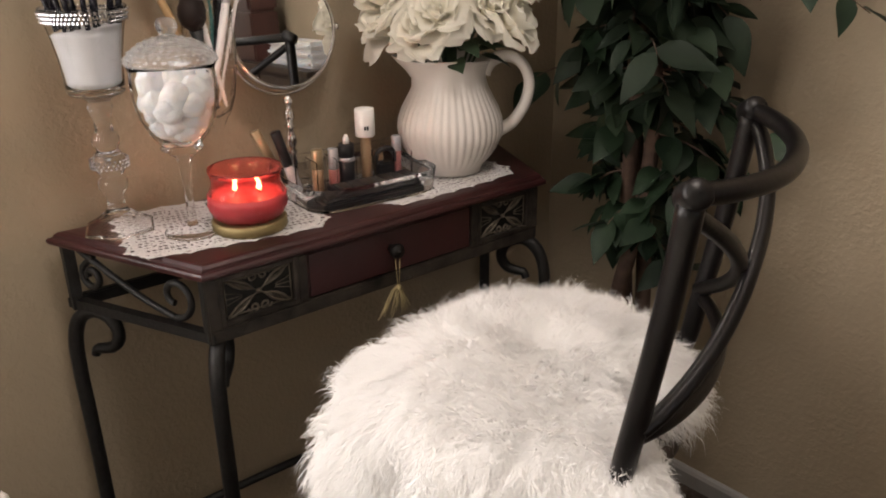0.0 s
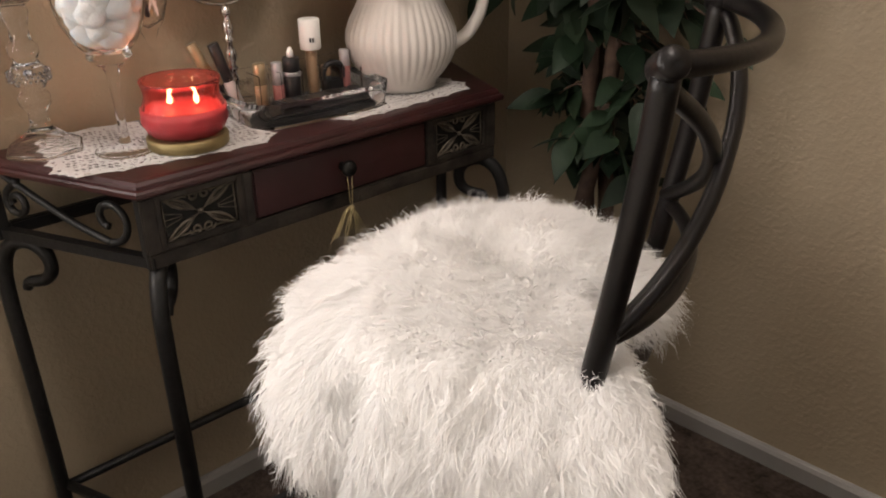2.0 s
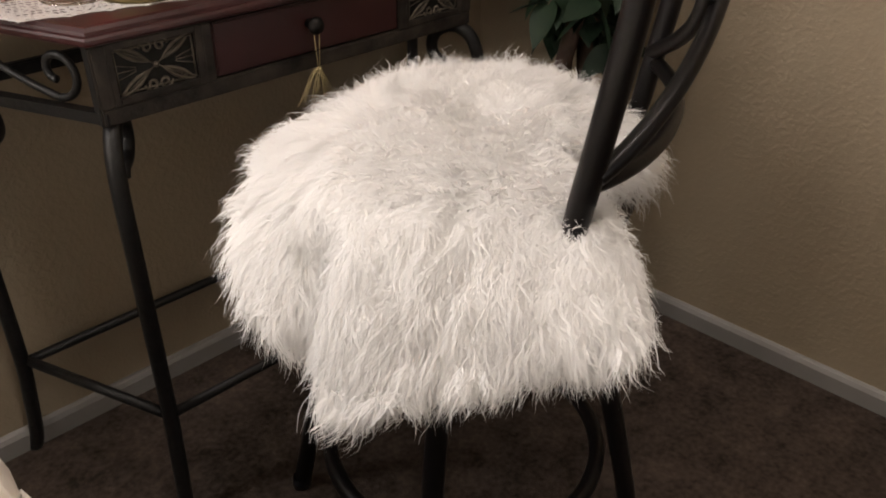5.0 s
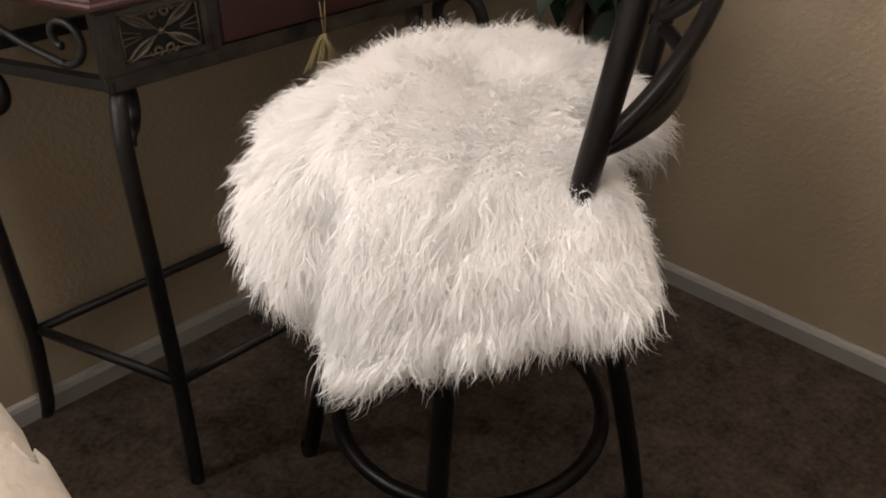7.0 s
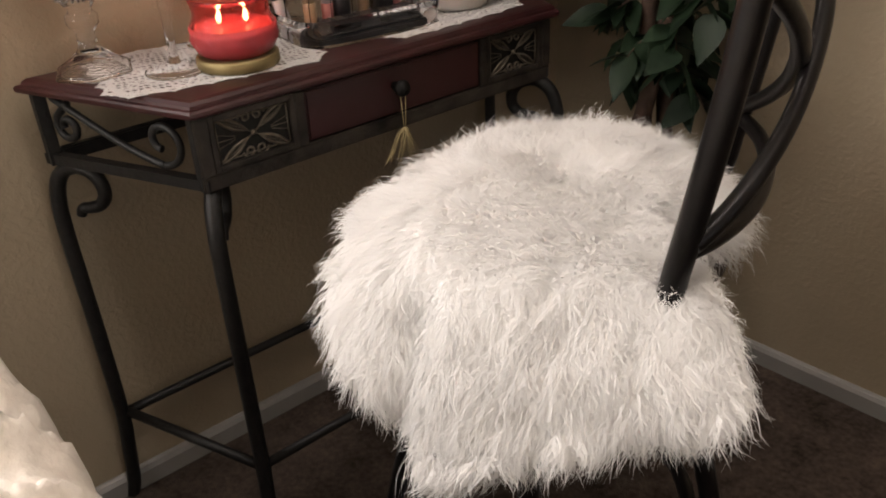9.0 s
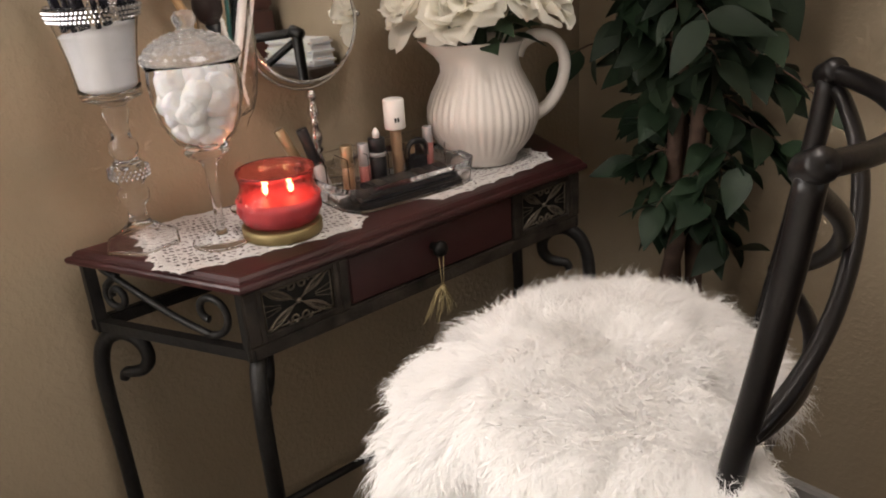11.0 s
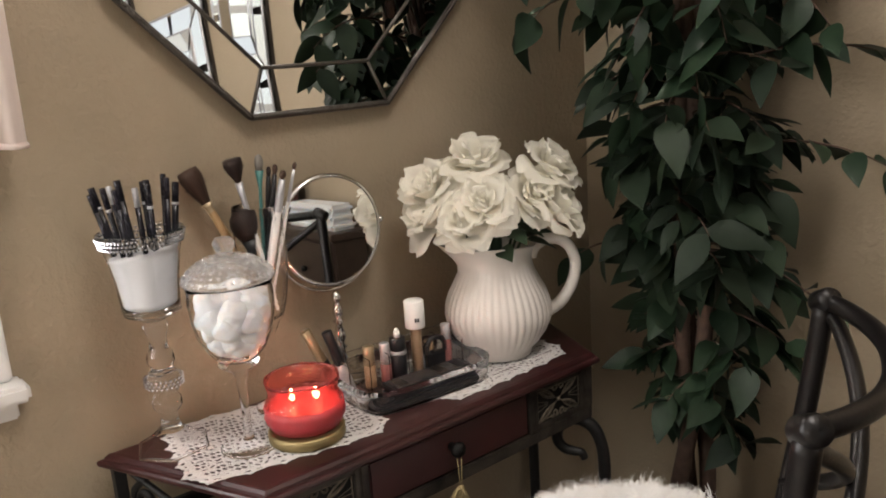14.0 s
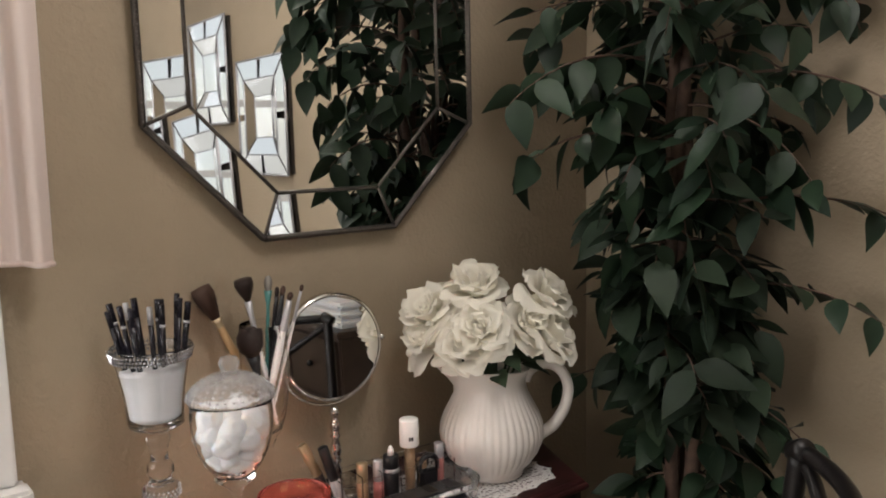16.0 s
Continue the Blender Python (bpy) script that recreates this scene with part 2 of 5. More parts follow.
def tube(line, r, n=10, closed=False, flat=None):
    """A rod along a line. r: a radius, or a function of 0..1. flat: (a, b) makes a rectangular bar."""
    L = [Vector(p) for p in line]
    m = len(L)
    vs, fs = [], []
    side = None
    for i, p in enumerate(L):
        d = (L[(i + 1) % m] - L[i - 1]) if closed else (L[min(i + 1, m - 1)] - L[max(i - 1, 0)])
        d.normalize()
        if side is None:
            side = d.cross(Vector((0, 0, 1)) if abs(d.z) < 0.9 else Vector((1, 0, 0))).normalized()
        side = (side - d * side.dot(d)).normalized()
        up = d.cross(side)
        q = r(i / max(1, m - 1)) if callable(r) else r
        for k in range(n):
            a = 2 * math.pi * (k + 0.5) / n
            vs.append(p + side * (math.cos(a) * q) + up * (math.sin(a) * q))
    for i in range(m if closed else m - 1):
        j = (i + 1) % m
        for k in range(n):
            l = (k + 1) % n
            fs.append([i * n + k, i * n + l, j * n + l, j * n + k])
    if not closed:
        fs.append(list(range(n))[::-1])
        fs.append([(m - 1) * n + k for k in range(n)])
    return vs, fs


def box(x0, x1, y0, y1, z0, z1, bevel=0.0):
    bm = bmesh.new()
    bmesh.ops.create_cube(bm, size=1)
    for v in bm.verts:
        v.co = ((x0 + x1) / 2 + v.co.x * (x1 - x0), (y0 + y1) / 2 + v.co.y * (y1 - y0), (z0 + z1) / 2 + v.co.z * (z1 - z0))
    if bevel:
        bmesh.ops.bevel(bm, geom=list(bm.edges), offset=bevel, segments=2, affect="EDGES")
    vs = [tuple(v.co) for v in bm.verts]
    bm.verts.index_update()
    fs = [[v.index for v in f.verts] for f in bm.faces]
    bm.free()
    return vs, fs


def ball(c, r, n=10, squash=1.0):
    vs, fs = lathe([(max(1e-4, r * math.sin(math.pi * k / n)), -r * squash * math.cos(math.pi * k / n)) for k in range(n + 1)], 2 * n)
    return [(x + c[0], y + c[1], z + c[2]) for x, y, z in vs], fs


def prism(poly, z0, z1):
    """An upright prism on a polygon of (x, y), counter-clockwise."""
    n = len(poly)
    vs = [(x, y, z0) for x, y in poly] + [(x, y, z1) for x, y in poly]
    fs = [list(range(n))[::-1], list(range(n, 2 * n))] + [[i, (i + 1) % n, n + (i + 1) % n, n + i] for i in range(n)]
    return vs, fs


def smoothstep(x):
    x = min(1, max(0, x))
    return x * x * (3 - 2 * x)


def scroll(c, r0, r1, a0, a1, n=20):
    """A spiral in two dimensions, angles in degrees."""
    out = []
    for i in range(n + 1):
        t = i / n
        a, r = radians(a0 + (a1 - a0) * t), r0 + (r1 - r0) * t
        out.append((c[0] + r * math.cos(a), c[1] + r * math.sin(a)))
    return out


# ---------------------------------------------------------------- the room
def structure(name, v_f, material, label, smooth=False, category=""):
    ob = new(name, mesh(name, *v_f, material, smooth))
    return tagged(ob, label, category or name.split("_")[0], kind="structure")


def wall_with_opening(along, x0, x1, at, thick, z0, z1, o0, o1, oz0, oz1):
    """A wall along x or y with one opening, its outer side thick away."""
    a, b = min(at, at + thick), max(at, at + thick)
    pieces = []
    for u0, u1, w0, w1 in ((x0, o0, z0, z1), (o1, x1, z0, z1), (o0, o1, z0, oz0), (o0, o1, oz1, z1)):
        pieces.append(box(u0, u1, a, b, w0, w1) if along == "x" else box(a, b, u0, u1, w0, w1))
    return joined(pieces)


structure("floor", box(ROOM_X - 0.1, WALL_X + 0.3, ROOM_Y - 0.1, WALL_Y + 0.1, FLOOR - 0.1, FLOOR), CARPET, "taupe-brown cut-pile carpet, slightly worn", category="carpet")
structure("ceiling", box(ROOM_X - 0.1, WALL_X + 0.3, ROOM_Y - 0.1, WALL_Y + 0.1, CEIL, CEIL + 0.1), CEILING, "plain off-white textured ceiling")
W1 = (-1.32, -0.236, 0.895, 2.15)
structure("wall_north", wall_with_opening("x", ROOM_X, WALL_X + 0.11, WALL_Y, 0.12, FLOOR, CEIL, *W1), WALL, "tan painted wall with orange-peel plaster texture")
wall_east = structure("wall_east", box(0, 0.12, ROOM_Y - WALL_Y - 0.01, 0, FLOOR, CEIL), WALL, "tan painted wall with orange-peel plaster texture")
wall_east.matrix_world = EAST
structure("wall_west", wall_with_opening("y", ROOM_Y, WALL_Y, ROOM_X, -0.12, FLOOR, CEIL, *W3), WALL, "tan painted wall with a window opening")
structure("wall_south", wall_with_opening("x", ROOM_X, WALL_X + 0.26, ROOM_Y, -0.12, FLOOR, CEIL, *W2), WALL, "tan painted wall with a window opening")


def skirting(x0, x1, y0, y1, axis):
    h = 0.040
    prof = [(0, 0), (0.012, 0), (0.012, h - 0.010), (0.008, h - 0.003), (0.003, h), (0, h)]
    vs, fs = [], []
    for end in (0, 1):
        for d, z in prof:
            vs.append(((x1 if end else x0), y0 - d, FLOOR + z) if axis == "x" else (x0 - d, (y1 if end else y0), FLOOR + z))
    n = len(prof)
    fs = [[i, (i + 1) % n, n + (i + 1) % n, n + i] for i in range(n)] + [list(range(n)), list(range(n, 2 * n))[::-1]]
    return vs, fs


structure("baseboard", skirting(ROOM_X, WALL_X - 0.012, WALL_Y, WALL_Y, "x"), SHADED_TRIM, "low white-painted baseboard along tan wall, greyed for shade")
base_east = structure("baseboard", skirting(0, 0, ROOM_Y - WALL_Y, -0.013, "y"), SHADED_TRIM, "low white-painted baseboard along tan wall, greyed for shade")
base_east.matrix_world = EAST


def window(name, m, w, h, sill_out, label):
    """A casing round an opening w by h, seen from the room: x along the wall, y out of the room, z up from the sill."""
    win = thing(name, m, label, "window", kind="structure")
    c = 0.055
    fr = [box(-c, 0, -0.016, 0.02, 0, h + c, 0.003), box(w, w + c, -0.016, 0.02, 0, h + c, 0.003), box(0, w, -0.016, 0.02, h, h + c, 0.003)]
    part("casing", mesh("casing", *joined(fr), WHITE_TRIM, False), win)
    part("window_sill", mesh("window_sill", *joined([box(-c - 0.012, w + c + 0.012, -0.045, 0.1, -0.022, 0, 0.005), box(-c, w + c, -0.014, 0.0, -0.050, -0.022, 0.003)]), WHITE_TRIM, False), win)
    sash = [box(0, 0.035, 0.06, 0.09, 0, h), box(w - 0.035, w, 0.06, 0.09, 0, h), box(0.035, w - 0.035, 0.06, 0.09, 0, 0.04), box(0.035, w - 0.035, 0.06, 0.09, h - 0.035, h),
            box(0.035, w - 0.035, 0.06, 0.09, h / 2 - 0.02, h / 2 + 0.02), box(w / 2 - 0.03, w / 2 + 0.03, 0.05, 0.0598, 0, h)]
    part("sash", mesh("sash", *joined(sash), WHITE_TRIM, False), win)
    for z0, z1 in ((0.04, h / 2 - 0.02), (h / 2 + 0.02, h - 0.035)):
        p = part("pane", mesh("pane", *box(0.035, w - 0.035, 0.073, 0.077, z0, z1), GLASS, False), win)
        p.visible_shadow = False
    return win


window("window_1", Matrix.Translation((W1[0], WALL_Y, W1[2])), W1[1] - W1[0], W1[3] - W1[2], 0.04, "white-painted sash window with deep sill")
window("window_2", pose(W2[1], ROOM_Y, W2[2], 0, 0, 180), W2[1] - W2[0], W2[3] - W2[2], 0.04, "white-painted sash window behind the bed")
window("added_window_west", pose(ROOM_X, W3[0], W3[2], 0, 0, 90), W3[1] - W3[0], W3[3] - W3[2], 0.04, "white-painted sash window across the bed, unseen, added for side light")


# sheer curtain hanging beside the window
def curtain():
    vs, fs = [], []
    nu, nv = 60, 30
    for j in range(nv + 1):
        z = 1.190 + (2.25 - 1.190) * j / nv
        for i in range(nu + 1):
            u = i / nu
            x = -0.48 + 0.362 * u + 0.008 * math.sin(9 * u + z * 2)
            y = WALL_Y - 0.05 + 0.014 * math.sin(44 * u + 0.6 * math.sin(3 * z)) + 0.006 * math.sin(91 * u)
            vs.append((x, y, z - 0.012 * math.sin(7 * u + 1) * (1 - j / nv)))
    for j in range(nv):
        for i in range(nu):
            k = j * (nu + 1) + i
            fs.append([k, k + 1, k + nu + 2, k + nu + 1])
    c = thing("curtain", pose(0, 0, 0), "sheer pale-pink curtain hanging beside the window", "curtain")
    part("drape", mesh("drape", vs, fs, CURTAIN), c)
    hem = [vs[i] for i in range(nu + 1)]
    part("hem", mesh("hem", *tube(hem, 0.004, 6), CURTAIN), c)
    rod = tube([(-1.5, WALL_Y - 0.05, 2.26), (-0.08, WALL_Y - 0.05, 2.26)], 0.009, 12)
    part("rod", mesh("rod", *rod, IRON), c)
    return c


curtain()

# ---------------------------------------------------------------- console table
FL, FR, BR, BL = Vector((0.0, 0.0)), Vector((0.591, 0.0)), Vector((0.699, 0.258)), Vector((-0.108, 0.258))
table = thing("console_table", pose(0, 0, 0), "console table with mahogany top and black wrought-iron scroll legs", "table")


def shrunk(d):
    """The table's outline moved inwards by d."""
    P = [FL, FR, BR, BL]
    c = sum(P, Vector((0, 0))) / 4
    out = []
    for i in range(4):
        a, b, e = P[i - 1], P[i], P[(i + 1) % 4]
        n1 = Vector((-(b - a).y, (b - a).x)).normalized()
        n2 = Vector((-(e - b).y, (e - b).x)).normalized()
        k = (n1 + n2) / (1 + n1.dot(n2))
        out.append(b + k * d)
    return out


prof = [(0.030, 0.7525), (0.005, 0.7525), (0.001, 0.7545), (0.000, 0.757), (0.000, 0.7605), (0.002, 0.7630), (0.0055, 0.7640), (0.0065, 0.7675), (0.010, 0.7710), (0.015, TOP)]
tv, tf = [], []
for d, z in prof:
    tv += [(p.x, p.y, z) for p in shrunk(d)]
for j in range(len(prof) - 1):
    for i in range(4):
        k = (i + 1) % 4
        tf.append([4 * j + i, 4 * j + k, 4 * j + 4 + k, 4 * j + 4 + i])
tf.append([len(tv) - 4 + i for i in range(4)])
tf.append([3, 2, 1, 0])
part("tabletop", mesh("tabletop", tv, tf, MAHOGANY, False), table, "dark red mahogany top with a moulded edge")

# front apron: rails, stiles, two carved tiles and a drawer
Y0 = 0.012
rails = [box(0.006, 0.585, Y0, Y0 + 0.018, 0.660, 0.680, 0.002), box(0.006, 0.585, Y0 + 0.002, Y0 + 0.018, 0.749, 0.7525)]
part("front_rail", mesh("front_rail", *joined(rails), BRONZE_EDGE, False), table, "worn bronze-edged front rail")
for x0, x1 in ((0.006, 0.023), (0.137, 0.150), (0.441, 0.454), (0.568, 0.585)):
    part("stile", mesh("stile", *box(x0, x1, Y0 - 0.001, Y0 + 0.018, 0.680, 0.749, 0.0015), BRONZE_EDGE, False), table)


def tile_at(x0, x1, z0, z1):
    cx, cz, w, h = (x0 + x1) / 2, (z0 + z1) / 2, (x1 - x0) / 2, (z1 - z0) / 2
    t = part("carved_tile", mesh("carved_tile", *box(x0, x1, Y0 + 0.006, Y0 + 0.014, z0, z1), BRONZE_DARK, False), table, "dark bronze tile with carved leaf cross")
    b = 0.0075
    rim = [box(x0, x0 + b, Y0 + 0.0005, Y0 + 0.006, z0, z1, 0.001), box(x1 - b, x1, Y0 + 0.0005, Y0 + 0.006, z0, z1, 0.001),
           box(x0 + b, x1 - b, Y0 + 0.0005, Y0 + 0.006, z0, z0 + b, 0.001), box(x0 + b, x1 - b, Y0 + 0.0005, Y0 + 0.006, z1 - b, z1, 0.001)]
    part("tile_border", mesh("tile_border", *joined(rim), BRONZE_EDGE, False), t)
    i0 = 0.0105
    fine = [(x0 + i0, Y0 + 0.005, z0 + i0), (x1 - i0, Y0 + 0.005, z0 + i0), (x1 - i0, Y0 + 0.005, z1 - i0), (x0 + i0, Y0 + 0.005, z1 - i0)]
    rel = [tube([fine[k], fine[(k + 1) % 4]], 0.0011, 5) for k in range(4)]
    for sx in (-1, 1):
        for sz in (-1, 1):
            d = Vector((sx * w, sz * h)).normalized()
            far = math.hypot(w, h)
            for side in (-0.0042, 0.0042):
                e = Vector((-d.y, d.x)) * side
                line = [(cx + d.x * far * k + e.x * math.sin(math.pi * min(1, max(0, (k - 0.12) / 0.68))), Y0 + 0.0055,
                         cz + d.y * far * k + e.y * math.sin(math.pi * min(1, max(0, (k - 0.12) / 0.68)))) for k in (0.12, 0.25, 0.4, 0.55, 0.7, 0.8)]
                rel.append(tube(line, lambda t: 0.0007 + 0.0016 * math.sin(math.pi * t), 6))
            rel.append(tube([(cx + d.x * far * 0.04, Y0 + 0.005, cz + d.y * far * 0.04), (cx + d.x * far * 0.62, Y0 + 0.0045, cz + d.y * far * 0.62)], lambda t: 0.0008 + 0.001 * math.sin(math.pi * t), 6))
    for sz in (-1, 1):
        for sx in (-1, 1):
            s = scroll((cx + sx * 0.0085, cz + sz * h * 0.62), 0.0085, 0.0022, 90 - sx * 90 + (0 if sz > 0 else 0), 90 - sx * 90 + sx * sz * 400, 22)
            rel.append(tube([(x, Y0 + 0.0052, z) for x, z in s], 0.0016, 6))
    for sx in (-1, 1):
        for k in (-1, 0, 1):
            rel.append(tube([(cx + sx * w * 0.42, Y0 + 0.005, cz + k * 0.002), (cx + sx * w * 0.84, Y0 + 0.005, cz + k * 0.009)], lambda t: 0.0006 + 0.0012 * math.sin(math.pi * t), 6))
    rel.append(ball((cx, Y0 + 0.005, cz), 0.0035, 6))
    part("tile_relief", mesh("tile_relief", *joined(rel), BRONZE_LIGHT), t, "rubbed gold-bronze leaf relief")


tile_at(0.023, 0.137, 0.680, 0.749)
tile_at(0.454, 0.568, 0.680, 0.749)
drawer = part("drawer", mesh("drawer", *box(0.152, 0.439, Y0 + 0.001, Y0 + 0.02, 0.682, 0.747, 0.002), DRAWER_RED, False), table, "dark red wooden drawer front")
part("drawer_knob", mesh("drawer_knob", *lathe([(0.001, 0), (0.006, 0), (0.005, 0.008), (0.010, 0.012), (0.0115, 0.017), (0.009, 0.022), (0.001, 0.0235)], 20), BRONZE_DARK), drawer, "dark round knob",
     pose(0.288, Y0 + 0.001, 0.720, 90, 0, 0))
part("back_rail", mesh("back_rail", *box(-0.08, 0.67, 0.232, 0.244, 0.662, 0.680, 0.002), IRON, False), table, "square iron back rail")

# side scrollwork, one panel at each end
for sgn, A, B in ((1, Vector((0.012, 0.022)), Vector((-0.088, 0.240))), (-1, Vector((0.579, 0.022)), Vector((0.679, 0.240)))):
    def at(s, z):
        p = A.lerp(B, s)
        return (p.x, p.y, z)
    part("side_rail", mesh("side_rail", *tube([at(-0.04, 0.668), at(1.04, 0.668)], 0.0095, 4), IRON, False), table, "square iron side rail")
    part("corner_post", mesh("corner_post", *tube([at(1.0, 0.66), at(1.0, 0.7525)], 0.0105, 4), IRON, False), table)
    part("corner_post", mesh("corner_post", *tube([at(0.0, 0.66), at(0.0, 0.7525)], 0.0095, 4), IRON, False), table)
    k = (B - A).length
    zc = 0.714
    s1 = [(x / k, z) for x, z in scroll((0.052, zc), 0.010, 0.031, -70, 285, 30)]
    line = [at(s, z) for s, z in s1] + [at(0.46, 0.700), at(0.68, 0.724), at(0.90, 0.750)]
    part("scroll", mesh("scroll", *tube(spline(line, 4), 0.0048, 8), IRON), table, "black iron scroll")
    s2 = [(1 - x / k, z) for x, z in scroll((0.040, zc), 0.007, 0.019, 200, 200 - 430, 26)]
    part("scroll", mesh("scroll", *tube(spline([at(s, z) for s, z in s2] + [at(0.80, 0.745)], 4), 0.0048, 8), IRON), table, "black iron scroll")


def leg(x, y, dx, dy, foot):
    """An iron leg whose head bends over inwards (dx, dy) into a small curl."""
    def p(s, z):
        return (x + dx * s, y + dy * s, z)
    body = [p(foot, FLOOR), p(foot * 0.84, FLOOR + 0.03), p(-0.043, FLOOR + 0.10), p(-0.036, 0.235), p(-0.035, 0.36), p(-0.036, 0.48), p(-0.037, 0.555), p(-0.034, 0.606), p(-0.022, 0.640), p(0.000, 0.656), p(0.022, 0.653),
            p(0.036, 0.638), p(0.038, 0.618), p(0.028, 0.603), p(0.012, 0.598), p(0.000, 0.596), p(-0.005, 0.586)]
    ob = part("leg", mesh("leg", *tube(spline(body, 5), lambda t: 0.0105 if t < 0.6 else 0.0105 - 0.004 * (t - 0.6) / 0.4, 8), IRON), table, "black iron leg with curled head")
    return ob


leg(0.026, 0.034, 0.6, 0.8, -0.060)
leg(0.571, 0.026, -0.6, 0.8, -0.072)
leg(-0.076, 0.226, 0.6, -0.8, -0.062)
leg(0.667, 0.226, -0.6, -0.8, -0.072)
JS = {"fl": (0.004, 0.006, 0.240), "fr": (0.587, 0.006, 0.240), "bl": (-0.090, 0.252, 0.242), "br": (0.681, 0.252, 0.242)}
for a, b in (("fl", "bl"), ("fl", "fr"), ("bl", "br"), ("fr", "br")):
    part("stretcher", mesh("stretcher", *tube([JS[a], JS[b]], 0.0075, 8), IRON), table, "black iron stretcher bar")

# ---------------------------------------------------------------- swivel stool with barrel back
SC = Vector((0.278, -0.288))
SL, SF = Vector((0.9135, 0.4069)), Vector((-0.4069, 0.9135))
BM = Vector((0.352, -0.461))
stool = thing("swivel_stool", pose(0, 0, 0), "dark brown metal swivel stool with curved crossed back", "stool")


def post_y(z):
    return 0.0 + 0.040 * ((0.96 - z) / 0.30) ** 1.25 if z < 0.96 else 0.0


def back(u, z, lift=0.0):
    """A place on the barrel-shaped back: u from -1 to 1 across it."""
    v = min(1, abs(u))
    y = post_y(z) - (0.045 + 0.018 * smoothstep((z - 0.92) / 0.035)) * (1 - v ** 2.2) ** 0.9 - lift
    p = BM + SL * (0.166 * u) + SF * y
    return (p.x, p.y, z)


def straight(u, z):
    p = BM + SL * (0.166 * u) + SF * post_y(z)
    return (p.x, p.y, z)


for u in (-1, 1):
    low = BM + SL * (0.158 * u) + SF * 0.060
    line = [(low.x, low.y, 0.612)] + [straight(u, z) for z in (0.655, 0.70, 0.74, 0.78, 0.84, 0.90, 0.952)]
    part("back_post", mesh("back_post", *tube(spline(line, 3), 0.0118, 14), CHAIR), stool)
    q = straight(u, 0.956)
    fin = part("finial", mesh("finial", *joined([lathe([(0.001, -0.017), (0.0115, -0.016), (0.0135, -0.011), (0.0135, 0.011), (0.0115, 0.016), (0.001, 0.017)], 18)]), CHAIR), stool, "rounded black end cap")
    fin.matrix_basis = Matrix.Translation(q) @ Vector((SL.x * -0.75 + SF.x * -0.45, SL.y * -0.75 + SF.y * -0.45, 0.45)).to_track_quat("Z", "Y").to_matrix().to_4x4()
us = [math.sin(math.pi / 2 * (-1 + 2 * i / 40)) for i in range(41)]
part("top_rail", mesh("top_rail", *tube([back(u, 0.957 - 0.006 * (1 - u * u)) for u in us], 0.0102, 12), CHAIR), stool, "curved black top rail")
part("lower_rail", mesh("lower_rail", *tube([back(u, 0.718) for u in us], 0.0085, 12), CHAIR), stool, "curved black lower rail")


def diag(sgn):
    out = []
    for u in us:
        w = (u * sgn + 1) / 2          # 0 at the low end, 1 at the top
        z = 0.728 + (0.942 - 0.728) * w
        out.append(back(u, z, 0.006 * sgn))
    return out


part("cross_bar", mesh("cross_bar", *tube(diag(1), 0.0085, 12), CHAIR), stool, "curved black crossing bar")
part("cross_bar", mesh("cross_bar", *tube(diag(-1), 0.0085, 12), CHAIR), stool, "curved black crossing bar")
seat_prof = [(0.001, 0.600), (0.165, 0.600), (0.178, 0.608), (0.182, 0.622), (0.178, 0.640), (0.15, 0.652), (0.001, 0.656)]
part("seat", mesh("seat", *lathe(seat_prof, 40), SEAT_VINYL), stool, "round dark vinyl seat", pose(SC.x, SC.y, 0))
part("swivel", mesh("swivel", *lathe([(0.001, 0.54), (0.11, 0.54), (0.12, 0.55), (0.12, 0.575), (0.09, 0.60), (0.001, 0.60)], 28), CHAIR), stool, "black swivel plate", pose(SC.x, SC.y, 0))
for k in range(4):
    a = radians(123 + 90 * k)
    line = []
    for z in (FLOOR, 0.12, 0.2, 0.3, 0.4, 0.5, 0.545):
        r = 0.258 - 0.225 * z + 0.004 * math.sin(9 * z)
        line.append((SC.x + r * math.cos(a), SC.y + r * math.sin(a), z))
    lg = part("leg", mesh("leg", *tube(spline(line, 3), 0.0125, 14), CHAIR), stool)
    part("rubber_foot", mesh("rubber_foot", *lathe([(0.001, 0), (0.014, 0), (0.0145, 0.012), (0.0125, 0.018)], 14), BLACK_PLASTIC), lg, "", pose(line[0][0], line[0][1], FLOOR))
ring = [(SC.x + 0.179 * math.cos(2 * math.pi * i / 64), SC.y + 0.179 * math.sin(2 * math.pi * i / 64), 0.226) for i in range(64)]
part("foot_ring", mesh("foot_ring", *tube(ring, 0.0105, 12, True), CHAIR), stool, "round black foot ring")

# ---------------------------------------------------------------- sheepskin thrown over the seat
EDGE = [(34, 0.188, 0.664), (75, 0.168, 0.668), (124, 0.186, 0.662), (146, 0.232, 0.634), (160, 0.254, 0.606), (172, 0.262, 0.585), (184, 0.274, 0.556), (199, 0.288, 0.530), (207, 0.281, 0.540), (218, 0.266, 0.560),
        (230, 0.262, 0.578), (241, 0.276, 0.596), (250, 0.302, 0.604), (255, 0.284, 0.614), (260, 0.215, 0.640), (265, 0.150, 0.664), (272, 0.140, 0.666), (279, 0.180, 0.664), (288, 0.192, 0.666), (330, 0.182, 0.668)]
ea = np.array([e[0] for e in EDGE], float)
wrap_a = np.r_[ea - 360, ea, ea + 360]
wrap_r = np.tile([e[1] for e in EDGE], 3)
wrap_z = np.tile([e[2] for e in EDGE], 3)


def soft_interp(a, table_a, table_v):
    """Interpolation with rounded corners."""
    return sum(np.interp(a + d, table_a, table_v) for d in (-4, -2, 0, 2, 4)) / 5


